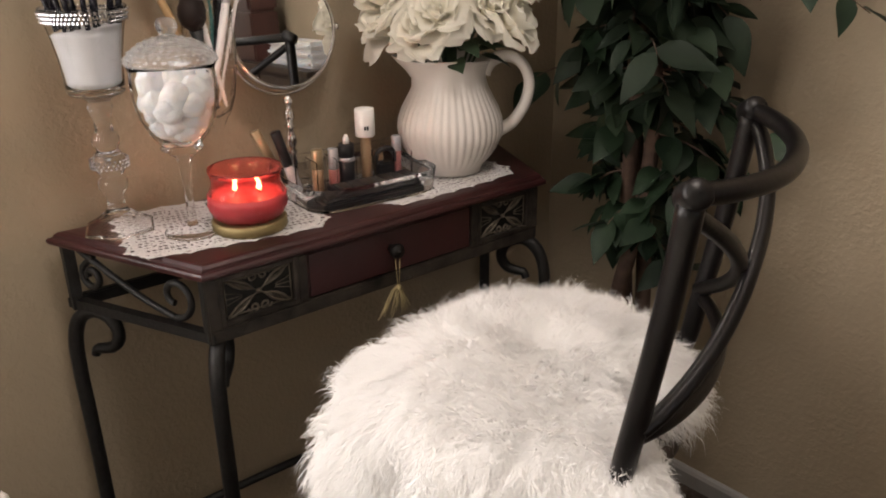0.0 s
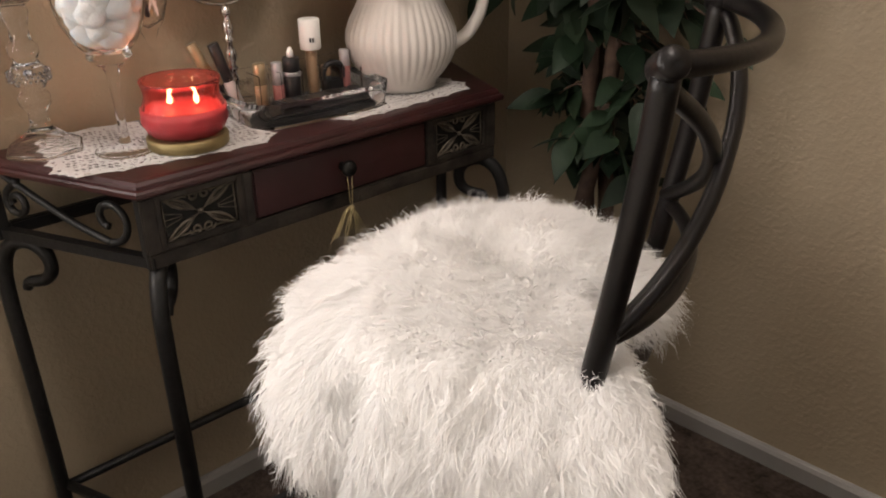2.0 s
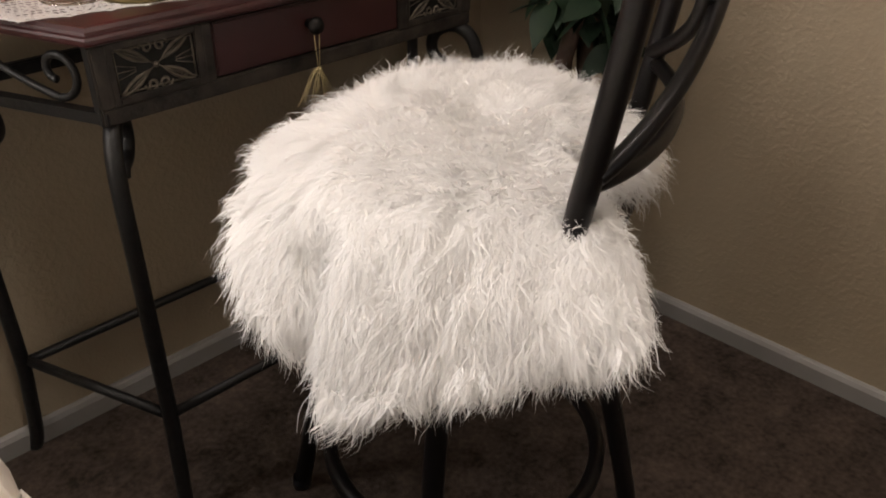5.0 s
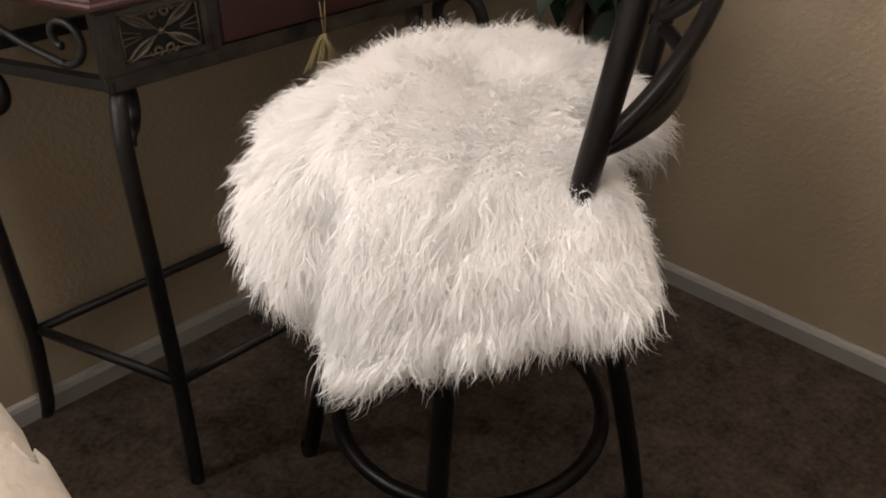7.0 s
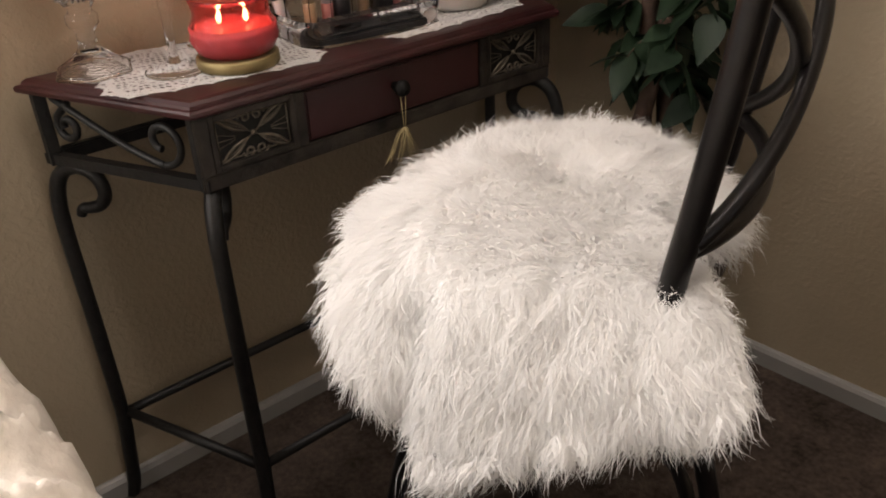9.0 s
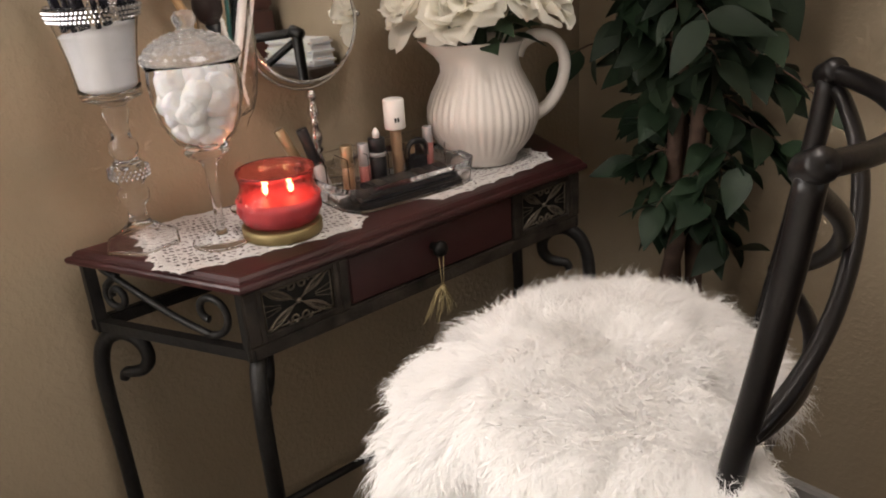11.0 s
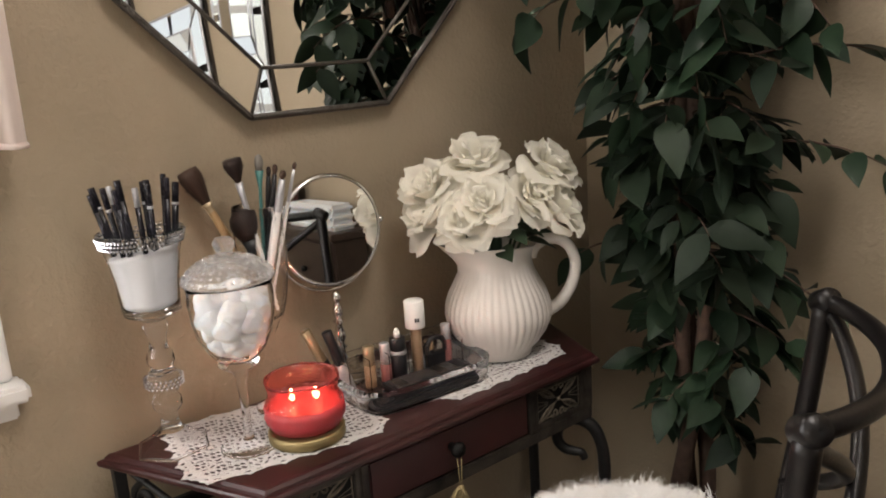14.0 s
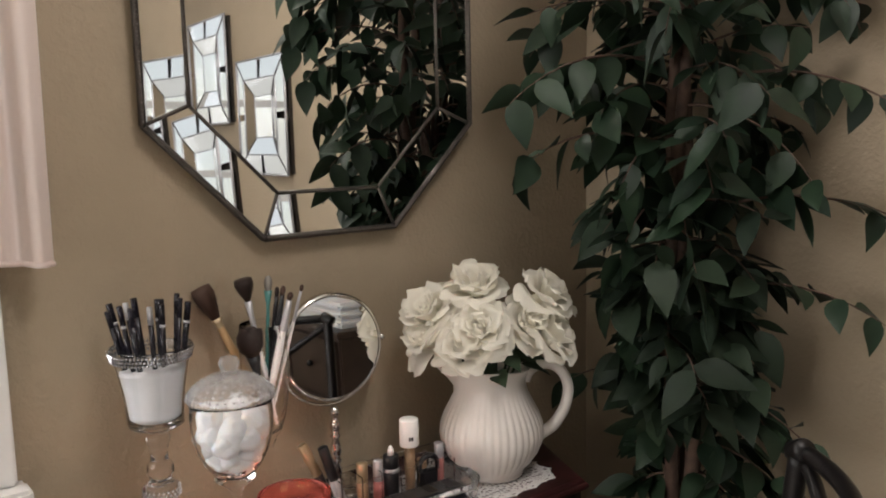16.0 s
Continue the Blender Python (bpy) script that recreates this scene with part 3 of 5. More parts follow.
def pelt(theta, s):
    """Places on the hide for angles (degrees) and s from 0 to 1."""
    th = np.mod(theta, 360)
    R, ze = soft_interp(th, wrap_a, wrap_r), soft_interp(th, wrap_a, wrap_z)
    slope = np.exp(-((th - 138) / 30) ** 2)           # on this side the hide falls away early, in a straight slope
    g = np.clip((s - 0.60 + 0.26 * slope) / (0.40 + 0.26 * slope), 0, 1)
    g = g ** (1.5 - 0.3 * slope)
    k = (0.5 * s + 0.5 * (1 - (1 - np.clip(s, 0, 1)) ** 1.8)) * (1 - slope) + (0.25 * s * s + 0.75 * s) * slope   # the hide turns down over the rim
    z = 0.680 + 0.007 * np.cos(s * 2.5) - (0.679 - ze) * g
    z = z + 0.006 * np.sin(np.radians(th * 3 + 40)) * g + 0.004 * np.sin(np.radians(th * 7)) * g
    r = R * k - 0.034 * np.exp(-((th - 188) / 6.5) ** 2) * np.clip((s - 0.62) / 0.2, 0, 1)     # with one deep fold
    a = np.radians(th)
    x, y = SC.x + r * np.cos(a), SC.y + r * np.sin(a)
    lump = np.sin(x * 190 + 2.2 * np.sin(y * 130)) * np.sin(y * 210 + z * 170 + 1.7 * np.sin(x * 110)) + 0.5 * np.sin(x * 410 + y * 330) * np.sin(y * 390 - z * 360)
    lump = lump * np.clip(s * 6, 0, 1)
    z = z + 0.0038 * lump
    r = r + 0.0038 * lump * g
    return np.stack([SC.x + r * np.cos(a), SC.y + r * np.sin(a), z], -1)


skin = thing("sheepskin", pose(0, 0, 0), "shaggy cream-white sheepskin thrown over the stool seat", "sheepskin")
na, ns = 96, 22
grid = np.array([[pelt(np.array(360 * i / na), np.array(j / ns)) for i in range(na)] for j in range(1, ns + 1)]).reshape(-1, 3)
pv = [tuple(pelt(np.array(0.0), np.array(0.0)))] + [tuple(p) for p in grid]
pf = [[0, 1 + i, 1 + (i + 1) % na] for i in range(na)]
for j in range(ns - 1):
    for i in range(na):
        k = (i + 1) % na
        pf.append([1 + j * na + i, 1 + (j + 1) * na + i, 1 + (j + 1) * na + k, 1 + j * na + k])
part("hide", mesh("hide", pv, pf, PELT), skin, "cream hide under the wool")


def wool(seed, clumps, per, length, width, wild, spread, K, curl):
    """Locks of wool as thin tapering ribbons."""
    rng = np.random.default_rng(seed)
    n = clumps * per
    # lock roots, even over the hide
    flat = int(clumps * 0.60)
    top_s = 0.66 * np.sqrt(rng.uniform(0, 1, flat))
    cs = np.concatenate([top_s, rng.uniform(0.66, 1.0, clumps - flat)])
    ct = rng.uniform(0, 360, clumps)
    hang = (np.arange(clumps) >= flat) & (rng.random(clumps) < 0.8)
    ct = np.where(hang, rng.uniform(130, 262, clumps), ct)
    which = np.repeat(np.arange(clumps), per)
    th = ct[which] + rng.normal(0, 2.6 * spread, n) / np.maximum(1.25 * cs[which], 0.12)
    s = np.clip(cs[which] + rng.normal(0, 0.035 * spread, n), 0.0, 1.0)
    root = pelt(th, s)
    e = 0.02
    du = pelt(th, np.minimum(s + e, 1.0)) - pelt(th, np.maximum(s - e, 0))
    dv = pelt(th + 2, np.maximum(s, 0.05)) - pelt(th - 2, np.maximum(s, 0.05))
    du /= np.linalg.norm(du, axis=1, keepdims=True) + 1e-9
    dv /= np.linalg.norm(dv, axis=1, keepdims=True) + 1e-9
    nn = np.cross(du, dv)
    nn /= np.linalg.norm(nn, axis=1, keepdims=True) + 1e-9
    nn *= np.sign(nn[:, 2:3] + 1e-6) * 1.0
    # direction of growth: outwards, swept by slow swirls, each lock its own way
    mx, my, mz = (np.bincount(which, root[:, k]) / per for k in range(3))
    swirl = 1.1 * np.sin(mx * 33 + 1.3 + 2 * np.sin(my * 21)) * np.cos(my * 29 + mz * 26) + 0.7 * np.sin(mx * 88 + my * 71 + mz * 60)
    sw = (wild * np.clip(1.4 - cs, 0.55, 1) * (swirl + rng.normal(0, 0.55, clumps)))[which] + rng.normal(0, 0.10, n)
    lift = np.clip(0.30 + 0.06 * s, 0.12, 1) + rng.normal(0, 0.11, clumps)[which] + rng.normal(0, 0.05, n)
    d = du * np.cos(sw)[:, None] + dv * np.sin(sw)[:, None]
    ln = length * (0.65 + 0.7 * rng.random(clumps)[which]) * (0.75 + 0.45 * rng.random(n))
    ph = rng.uniform(0, 6.28, clumps)[which] + rng.normal(0, 0.35, n)
    amp = curl * rng.uniform(0.3, 1.7, clumps)[which] * np.clip(1.5 - s, 0.6, 1.2)
    turns = rng.uniform(4.5, 9.0, clumps)[which]
    close = rng.uniform(0.45, 0.92, clumps)[which]
    # every strand leans to the middle of its lock towards the tip
    mid = np.stack([mx, my, mz], 1)
    rows = []
    side = np.cross(d, nn)
    for k in range(K):
        t = k / (K - 1)
        p = root + d * (ln * t)[:, None] + nn * (ln * lift * (t - 0.62 * t * t))[:, None]
        p[:, 2] -= ln * 0.38 * t * t * s * s
        p += (mid[which] - root) * (close * t ** 0.8)[:, None]
        p += side * (amp * np.sin(ph + turns * t) * t)[:, None] + nn * (0.30 * amp * (1.15 + np.cos(ph + turns * t)) * t)[:, None]
        rows.append(p)
    wv = np.cross(d, nn); wv /= np.linalg.norm(wv, axis=1, keepdims=True) + 1e-9
    tw = rng.normal(0, 0.25, n)
    wv = wv * np.cos(tw)[:, None] + nn * np.sin(tw)[:, None]
    ww = width * (0.6 + 0.8 * rng.random(n))
    V = []
    for k, p in enumerate(rows[:-1]):
        q = (ww * (1 - 0.75 * (k / (K - 1)) ** 1.5))[:, None] * wv * 0.5
        V += [p - q, p + q]
    V.append(rows[-1])
    m = len(V)
    verts = np.stack(V, 1).reshape(-1, 3)
    base = (np.arange(n) * m)[:, None]
    quads = np.concatenate([base + np.array([2 * k, 2 * k + 1, 2 * k + 3, 2 * k + 2]) for k in range(K - 2)])
    tris = base + np.array([2 * (K - 2), 2 * (K - 2) + 1, 2 * (K - 1)])
    me = bpy.data.meshes.new("fur")
    me.vertices.add(len(verts)); me.vertices.foreach_set("co", verts.ravel())
    loops = np.concatenate([quads.ravel(), tris.ravel()])
    starts = np.concatenate([np.arange(len(quads)) * 4, len(quads) * 4 + np.arange(len(tris)) * 3])
    me.loops.add(len(loops)); me.loops.foreach_set("vertex_index", loops.astype(np.int32))
    me.polygons.add(len(starts)); me.polygons.foreach_set("loop_start", starts.astype(np.int32))
    me.update(calc_edges=True)
    me.validate()
    me.materials.append(FUR)
    me.shade_smooth()
    # strands shade mostly like the coat that they lie in
    flat_n = np.cross(wv, d)
    flat_n *= np.sign((flat_n * nn).sum(1, keepdims=True) + 1e-9)
    lean = rng.normal(0, 0.12, (clumps, 2))[which]
    tilt = d * lean[:, :1] + side * lean[:, 1:] + 0.02 * rng.normal(0, 1, (n, 3)) + 0.07 * flat_n
    bent = []
    for k in range(K):
        t = k / (K - 1)
        b = 0.8 * (np.arctan(0.75 * t * (0.3 + s)) - np.arctan(0.6 * lift * (1 - 1.24 * t)))
        bn = nn * np.cos(b)[:, None] + d * np.sin(b)[:, None] + tilt
        bn /= np.linalg.norm(bn, axis=1, keepdims=True)
        bent += [bn, bn] if k < K - 1 else [bn]
    me.normals_split_custom_set_from_vertices(np.stack(bent, 1).reshape(-1, 3).tolist())
    return me


for args, lab in (((5, 5200, 34, 0.033, 0.0011, 0.9, 1.0, 7, 0.0095), "long wavy cream-white wool locks"), ((6, 7000, 9, 0.022, 0.0034, 0.6, 1.6, 5, 0.004), "dense cream under-wool")):
    fur = part("fur", wool(*args), skin, lab)
    fur["kind"] = "stuff"

# ---------------------------------------------------------------- ceiling light
lamp = thing("ceiling_light", Matrix.Translation((LAMP[0], LAMP[1], CEIL)), "round flush ceiling light with white glass shade", "lamp")
part("base_plate", mesh("base_plate", *lathe([(0.001, 0), (0.15, 0), (0.15, -0.02), (0.13, -0.03), (0.001, -0.03)], 32), CHROME), lamp, "chrome base plate")

# ---------------------------------------------------------------- octagonal wall mirror
OC, OA, IA = Vector((0.291, 0, 1.4635)), 0.2855, 0.2190
oct_mirror = thing("wall_mirror", pose(0, 0, 0), "octagonal wall mirror framed in dark beaded pewter", "mirror")


def octagon(apothem, y):
    r = apothem / math.cos(math.pi / 8)
    return [Vector((OC.x + r * math.cos(radians(22.5 + 45 * k)), y, OC.z + r * math.sin(radians(22.5 + 45 * k)))) for k in range(8)]


O, I = octagon(OA, WALL_Y - 0.020), octagon(IA, WALL_Y - 0.0145)
back_o = octagon(OA - 0.001, WALL_Y - 0.001)
part("backing", mesh("backing", [*octagon(OA - 0.001, WALL_Y - 0.012), *back_o], [[i, (i + 1) % 8, 8 + (i + 1) % 8, 8 + i] for i in range(8)] + [list(range(8, 16))], PEWTER, False), oct_mirror)
part("centre_pane", mesh("centre_pane", I, [list(range(8))[::-1]], MIRROR, False), oct_mirror, "flat octagonal mirror pane")
for k in range(8):
    j = (k + 1) % 8
    part("bevel_pane", mesh("bevel_pane", [O[k], O[j], I[j], I[k]], [[3, 2, 1, 0]], MIRROR, False), oct_mirror)


def strip(a, b, w, name):
    n = max(2, int((b - a).length / 0.0048))
    pieces = [tube([a, b], w, 6)]
    for i in range(n + 1):
        c = a.lerp(b, i / n) + Vector((0, -w * 0.6, 0))
        v, f = lathe([(0.0002, -w * 0.75), (w * 0.62, -w * 0.3), (w * 0.62, w * 0.3), (0.0002, w * 0.75)], 6)
        pieces.append(([(x + c.x, y + c.y, z + c.z) for x, y, z in v], f))
    part(name, mesh(name, *joined(pieces), PEWTER), oct_mirror, "beaded dark pewter strip")


for k in range(8):
    j = (k + 1) % 8
    strip(O[k], O[j], 0.0050, "outer_frame")
    strip(I[k], I[j], 0.0032, "inner_frame")
    strip(I[k], O[k], 0.0030, "joint_strip")


# ---------------------------------------------------------------- mirrored wall panels, seen in the octagonal mirror
def mirrored_panel(y, z, size):
    p = thing("wall_mirror", EAST @ pose(0, y - WALL_Y, z), "square mirror with sloping sides and thin silver edge", "wall mirror", "staggered mirrored panels on wall")
    h, n, q = size / 2, size / 2 * 0.66, size / 2 * 0.36

    def square(r, x):
        return [Vector((x, -r, -r)), Vector((x, r, -r)), Vector((x, r, r)), Vector((x, -r, r))]
    A, M, B = square(h, -0.027), square(n, -0.031), square(q, -0.017)
    part("backing", mesh("backing", *box(-0.012, 0, -h + 0.004, h - 0.004, -h + 0.004, h - 0.004), PEWTER, False), p)
    part("centre_pane", mesh("centre_pane", B, [[3, 2, 1, 0]], MIRROR, False), p)
    for k in range(4):
        j = (k + 1) % 4
        part("bevel_pane", mesh("bevel_pane", [M[k], M[j], B[j], B[k]], [[3, 2, 1, 0]], MIRROR, False), p)
        for s0, s1 in ((0.0, 0.465), (0.535, 1.0)):
            quad = [A[k].lerp(A[j], s0), A[k].lerp(A[j], s1), M[k].lerp(M[j], s1), M[k].lerp(M[j], s0)]
            part("edge_pane", mesh("edge_pane", quad, [[3, 2, 1, 0]], MIRROR, False), p)
        part("inner_strip", mesh("inner_strip", *tube([B[k], B[j]], 0.0022, 5), SILVER), p)
        part("ridge_strip", mesh("ridge_strip", *tube([M[k], M[j]], 0.0030, 5), SILVER), p)
        part("corner_strip", mesh("corner_strip", *tube([A[k], M[k], B[k]], 0.0026, 5), PEWTER), p)
        part("rim_strip", mesh("rim_strip", *tube([A[k], A[j]], 0.0045, 5), SILVER), p)


for y, z in ((-1.795, 1.605), (-1.295, 1.415), (-2.28, 1.44)):
    mirrored_panel(y, z, 0.405)


# ---------------------------------------------------------------- lace doilies
def lace(u, v, W, D):
    """Whether there is thread at (u, v) metres from the middle of a doily 2W by 2D."""
    n = 6.0
    m = ((abs(u) / W) ** n + (abs(v) / D) ** n) ** (1 / n)
    a = math.atan2(v / D, u / W)
    edge = 1.0 - 0.055 * abs(math.sin(11 * a)) - 0.015 * abs(math.sin(33 * a))
    if m > edge:
        return False
    if m > edge - 0.035:
        return True
    if m > 0.875:
        k = (a * 30 / math.pi) % 1
        return math.hypot((k - 0.5) * 1.2, (m - 0.918) * 16) > 0.36
    if 0.845 < m:
        return True
    # close-worked fans and rings with open nets between them
    s = 0.088
    cu, cv = (u / s + 100.5) % 1 - 0.5, (v / s + 100.5) % 1 - 0.5
    r, b = math.hypot(cu, cv), math.atan2(cv, cu)
    if r < 0.12:
        return abs(r - 0.07) > 0.026 or abs(math.sin(3 * b)) < 0.35
    ring = 0.43 + 0.03 * math.cos(8 * b)
    if abs(r - ring) < 0.045:
        return abs(r - ring) > 0.022 or abs(math.sin(11 * b)) < 0.5
    if r < 0.15 or abs(r - ring) < 0.07:
        return True
    gu, gv = (u + 0.3 * v) / 0.0074 + 200.5, v / 0.0098 + 200.5
    gu = (gu + 0.5 * (int(gv) % 2)) % 1 - 0.5
    gv = gv % 1 - 0.5
    return math.hypot(gu, gv) > 0.385


def doily_mesh(W, D):
    c = 0.0011
    nu, nv = int(2 * W / c), int(2 * D / c)
    idx, vs, fs = {}, [], []

    def vert(i, j, top):
        k = (i, j)
        if k not in idx:
            x, y = -W + i * c, -D + j * c
            idx[k] = len(vs)
            vs.append((x, y, 0.0010 + 0.0003 * math.sin(x * 900) * math.sin(y * 900) + 0.0003 * math.sin(60 * x + 45 * y)))
        return idx[k]
    for i in range(nu):
        for j in range(nv):
            if lace(-W + (i + 0.5) * c, -D + (j + 0.5) * c, W, D):
                fs.append([vert(i, j, 1), vert(i + 1, j, 1), vert(i + 1, j + 1, 1), vert(i, j + 1, 1)])
    n = len(vs)
    count = {}
    for f in fs:
        for k in range(4):
            e = (f[k], f[(k + 1) % 4])
            count[e] = 1
    for a, b in list(count):
        if (b, a) not in count:
            fs.append([b, a, a + n, b + n])
    vs += [(x, y, 0.0003) for x, y, z in vs]
    return mesh("doily", vs, fs, LACE)


dm = doily_mesh(0.140, 0.101)
for x, y, rz in ((0.094, 0.143, -11), (0.434, 0.127, 2)):
    d = new("doily", dm)
    d.matrix_world = pose(x, y, TOP, 0, 0, rz)
    tagged(d, "white crocheted cotton lace doily with scalloped edge", "doily", "lace doilies on the table")

# ---------------------------------------------------------------- candle in red glass
CX, CY = 0.113, 0.092
candle = thing("candle", Matrix.Translation((CX, CY, TOP + 0.0016)), "lit two-wick red candle in embossed glass jar on brass lid", "candle")
part("lid", mesh("lid", *lathe([(0.001, 0.0), (0.048, 0.0), (0.050, 0.002), (0.050, 0.013), (0.048, 0.015), (0.046, 0.0145), (0.001, 0.0145)], 48), GOLD), candle, "brushed brass lid used as coaster")
jar_out = [(0.001, 0.0150), (0.040, 0.0150), (0.0445, 0.018), (0.0466, 0.021), (0.0483, 0.024), (0.0495, 0.027), (0.0505, 0.030), (0.0513, 0.033), (0.0518, 0.036), (0.0520, 0.039), (0.0519, 0.042), (0.0515, 0.045), (0.0508, 0.048), (0.0499, 0.051), (0.0488, 0.054), (0.0477, 0.057), (0.0465, 0.060), (0.0450, 0.066), (0.0470, 0.076), (0.0485, 0.082), (0.0480, 0.084)]
jar_in = [(0.0460, 0.083), (0.0445, 0.076), (0.0425, 0.066), (0.0440, 0.060), (0.0480, 0.050), (0.0495, 0.040), (0.0475, 0.030), (0.0420, 0.020), (0.001, 0.019)]
jv, jf = lathe(jar_out + jar_in, 112)
for i in range(len(jar_out) * 112):
    x, y, z = jv[i]
    a = math.atan2(y, x)
    k = 1 + 0.034 * smoothstep((z - 0.018) / 0.008) * smoothstep((0.058 - z) / 0.008) * math.sin(11 * a + 190 * z) * math.sin(11 * a - 190 * z)
    jv[i] = (x * k, y * k, z)
jar = part("jar", mesh("jar", jv, jf, RED_GLASS), candle, "red embossed glass jar")
jar.visible_shadow = False
wax = part("wax", mesh("wax", *lathe([(0.001, 0.0180), (0.0428, 0.0195), (0.0485, 0.030), (0.0505, 0.040), (0.0490, 0.0495), (0.0460, 0.0485), (0.001, 0.0475)], 40), WAX), candle, "pink-red wax")
for dx, dy in ((-0.0125, 0.008), (0.0135, -0.009)):
    w = part("wick", mesh("wick", *tube([(dx, dy, 0.046), (dx + 0.0005, dy, 0.054)], 0.0008, 6), BLACK_PLASTIC), candle)
    part("flame", mesh("flame", *[([(x + dx, y + dy, z + 0.052) for x, y, z in v], f) for v, f in [lathe([(0.0003, 0), (0.0026, 0.002), (0.0034, 0.005), (0.0026, 0.009), (0.0012, 0.013), (0.0002, 0.0160)], 12)]][0], FLAME), w, "small yellow flame")
    pl = bpy.data.lights.new("flame_light", "POINT")
    pl.energy, pl.color, pl.shadow_soft_size = 0.12, (1.0, 0.36, 0.17), 0.006
    new("flame_light", pl).location = (CX + dx, CY + dy, TOP + 0.078)


# ---------------------------------------------------------------- glass urn with cotton balls
def clear(name, v_f, parent, label="", m=None):
    ob = part(name, mesh(name, *v_f, GLASS), parent, label, m)
    ob.visible_shadow = False
    return ob


urn = thing("glass_urn", Matrix.Translation((0.045, 0.122, TOP + 0.0016)), "lidded footed glass urn filled with white cotton balls", "urn")
clear("foot", lathe([(0.001, 0), (0.035, 0), (0.036, 0.002), (0.022, 0.005), (0.008, 0.0105), (0.001, 0.011)], 36), urn, "clear glass foot").data.materials[0] = FOOT_GLASS
clear("stem", lathe([(0.001, 0.0112), (0.0075, 0.0112), (0.0055, 0.022), (0.005, 0.060), (0.0065, 0.090), (0.010, 0.103), (0.024, 0.113), (0.027, 0.117), (0.024, 0.121), (0.001, 0.122)], 36), urn, "clear glass stem")
clear("foot_rim", tube([(0.0352 * math.cos(2 * math.pi * i / 48), 0.0352 * math.sin(2 * math.pi * i / 48), 0.0022) for i in range(48)], 0.0016, 8, True), urn)
bowl = [(0.001, 0.1225), (0.026, 0.1225), (0.036, 0.135), (0.046, 0.155), (0.0515, 0.180), (0.0525, 0.200), (0.0515, 0.216), (0.0540, 0.223), (0.0515, 0.223), (0.0490, 0.216), (0.0500, 0.200), (0.0490, 0.180), (0.0435, 0.156), (0.034, 0.138), (0.024, 0.127), (0.001, 0.126)]
clear("bowl", lathe(bowl, 48, 0.012, 24), urn, "clear glass bowl").data.materials[0] = THIN_GLASS
lid = clear("lid", lathe([(0.0003, 0.2475), (0.028, 0.2450), (0.044, 0.2360), (0.0515, 0.2275), (0.0520, 0.2238), (0.0555, 0.2235), (0.0570, 0.226), (0.0545, 0.230), (0.046, 0.240), (0.030, 0.250), (0.012, 0.255), (0.009, 0.258), (0.0125, 0.264), (0.0135, 0.270), (0.010, 0.276), (0.0003, 0.278)], 48, 0.05, 24, lambda z: 1 if 0.229 < z < 0.25 else 0), urn, "pressed-glass lid with round knob")
lid.data.materials[0] = CUT_GLASS
nub = mesh("diamond", *ball((0, 0, 0), 0.0026, 3, 0.6), CUT_GLASS, False)
for row, (r, z) in enumerate(((0.0535, 0.2315), (0.0485, 0.2372), (0.0425, 0.2424), (0.0355, 0.2472), (0.0275, 0.2508), (0.0185, 0.2533))):
    count = max(12, int(r * 620))
    for k in range(count):
        a = 2 * math.pi * (k + 0.5 * (row % 2)) / count
        part("diamond", nub, lid, "", pose(r * math.cos(a), r * math.sin(a), z)).visible_shadow = False
rng = random.Random(3)
for k in range(40):
    z = 0.143 + 0.058 * (k / 39)
    rr = 0.018 if z < 0.155 else (0.025 if z < 0.17 else 0.030)
    a = k * 2.4
    r = rr * (0.95 if k % 3 else 0.35)
    bv, bf = ball((0, 0, 0), 0.0200, 12, 0.9)
    bv = [Vector(v) * (1 + 0.22 * noise.noise(Vector(v) * 75 + Vector((k, 0, 0)))) for v in bv]
    b = part("cotton_ball", mesh("cotton_ball", bv, bf, COTTON), urn, "", pose(r * math.cos(a), r * math.sin(a), z, rng.uniform(0, 90), rng.uniform(0, 90), 0))

# ---------------------------------------------------------------- candlestick holding the pencil cup
stick = thing("candlestick", Matrix.Translation((-0.026, 0.196, TOP + 0.0016)), "cut-crystal candlestick with rhinestone collar", "candlestick")
hexa = []
for z, r in ((0.0, 0.048), (0.006, 0.048), (0.016, 0.030), (0.026, 0.018)):
    hexa += [(r * math.cos(radians(60 * k + 10)), r * math.sin(radians(60 * k + 10)), z) for k in range(6)]
hf = [[6 * j + i, 6 * j + (i + 1) % 6, 6 * j + 6 + (i + 1) % 6, 6 * j + 6 + i] for j in range(3) for i in range(6)] + [[5, 4, 3, 2, 1, 0], list(range(18, 24))]
b = part("base", mesh("base", hexa, hf, FOOT_GLASS, False), stick, "six-sided crystal base")
b.visible_shadow = False
clear("base_rim", tube([(0.0475 * math.cos(radians(60 * k + 10)), 0.0475 * math.sin(radians(60 * k + 10)), 0.0035) for k in range(6)], 0.0022, 6, True), stick).data.materials[0] = LEAD_GLASS
clear("stem", lathe([(0.001, 0.0262), (0.017, 0.0262), (0.012, 0.034), (0.011, 0.050), (0.019, 0.060), (0.0195, 0.068), (0.013, 0.076), (0.019, 0.084), (0.023, 0.094), (0.019, 0.104), (0.013, 0.112), (0.018, 0.121), (0.0175, 0.128), (0.012, 0.136), (0.011, 0.150),
                     (0.014, 0.160), (0.016, 0.168), (0.013, 0.174), (0.021, 0.180), (0.033, 0.184), (0.036, 0.1875), (0.001, 0.1885)], 10), stick, "faceted crystal stem").data.materials[0] = LEAD_GLASS
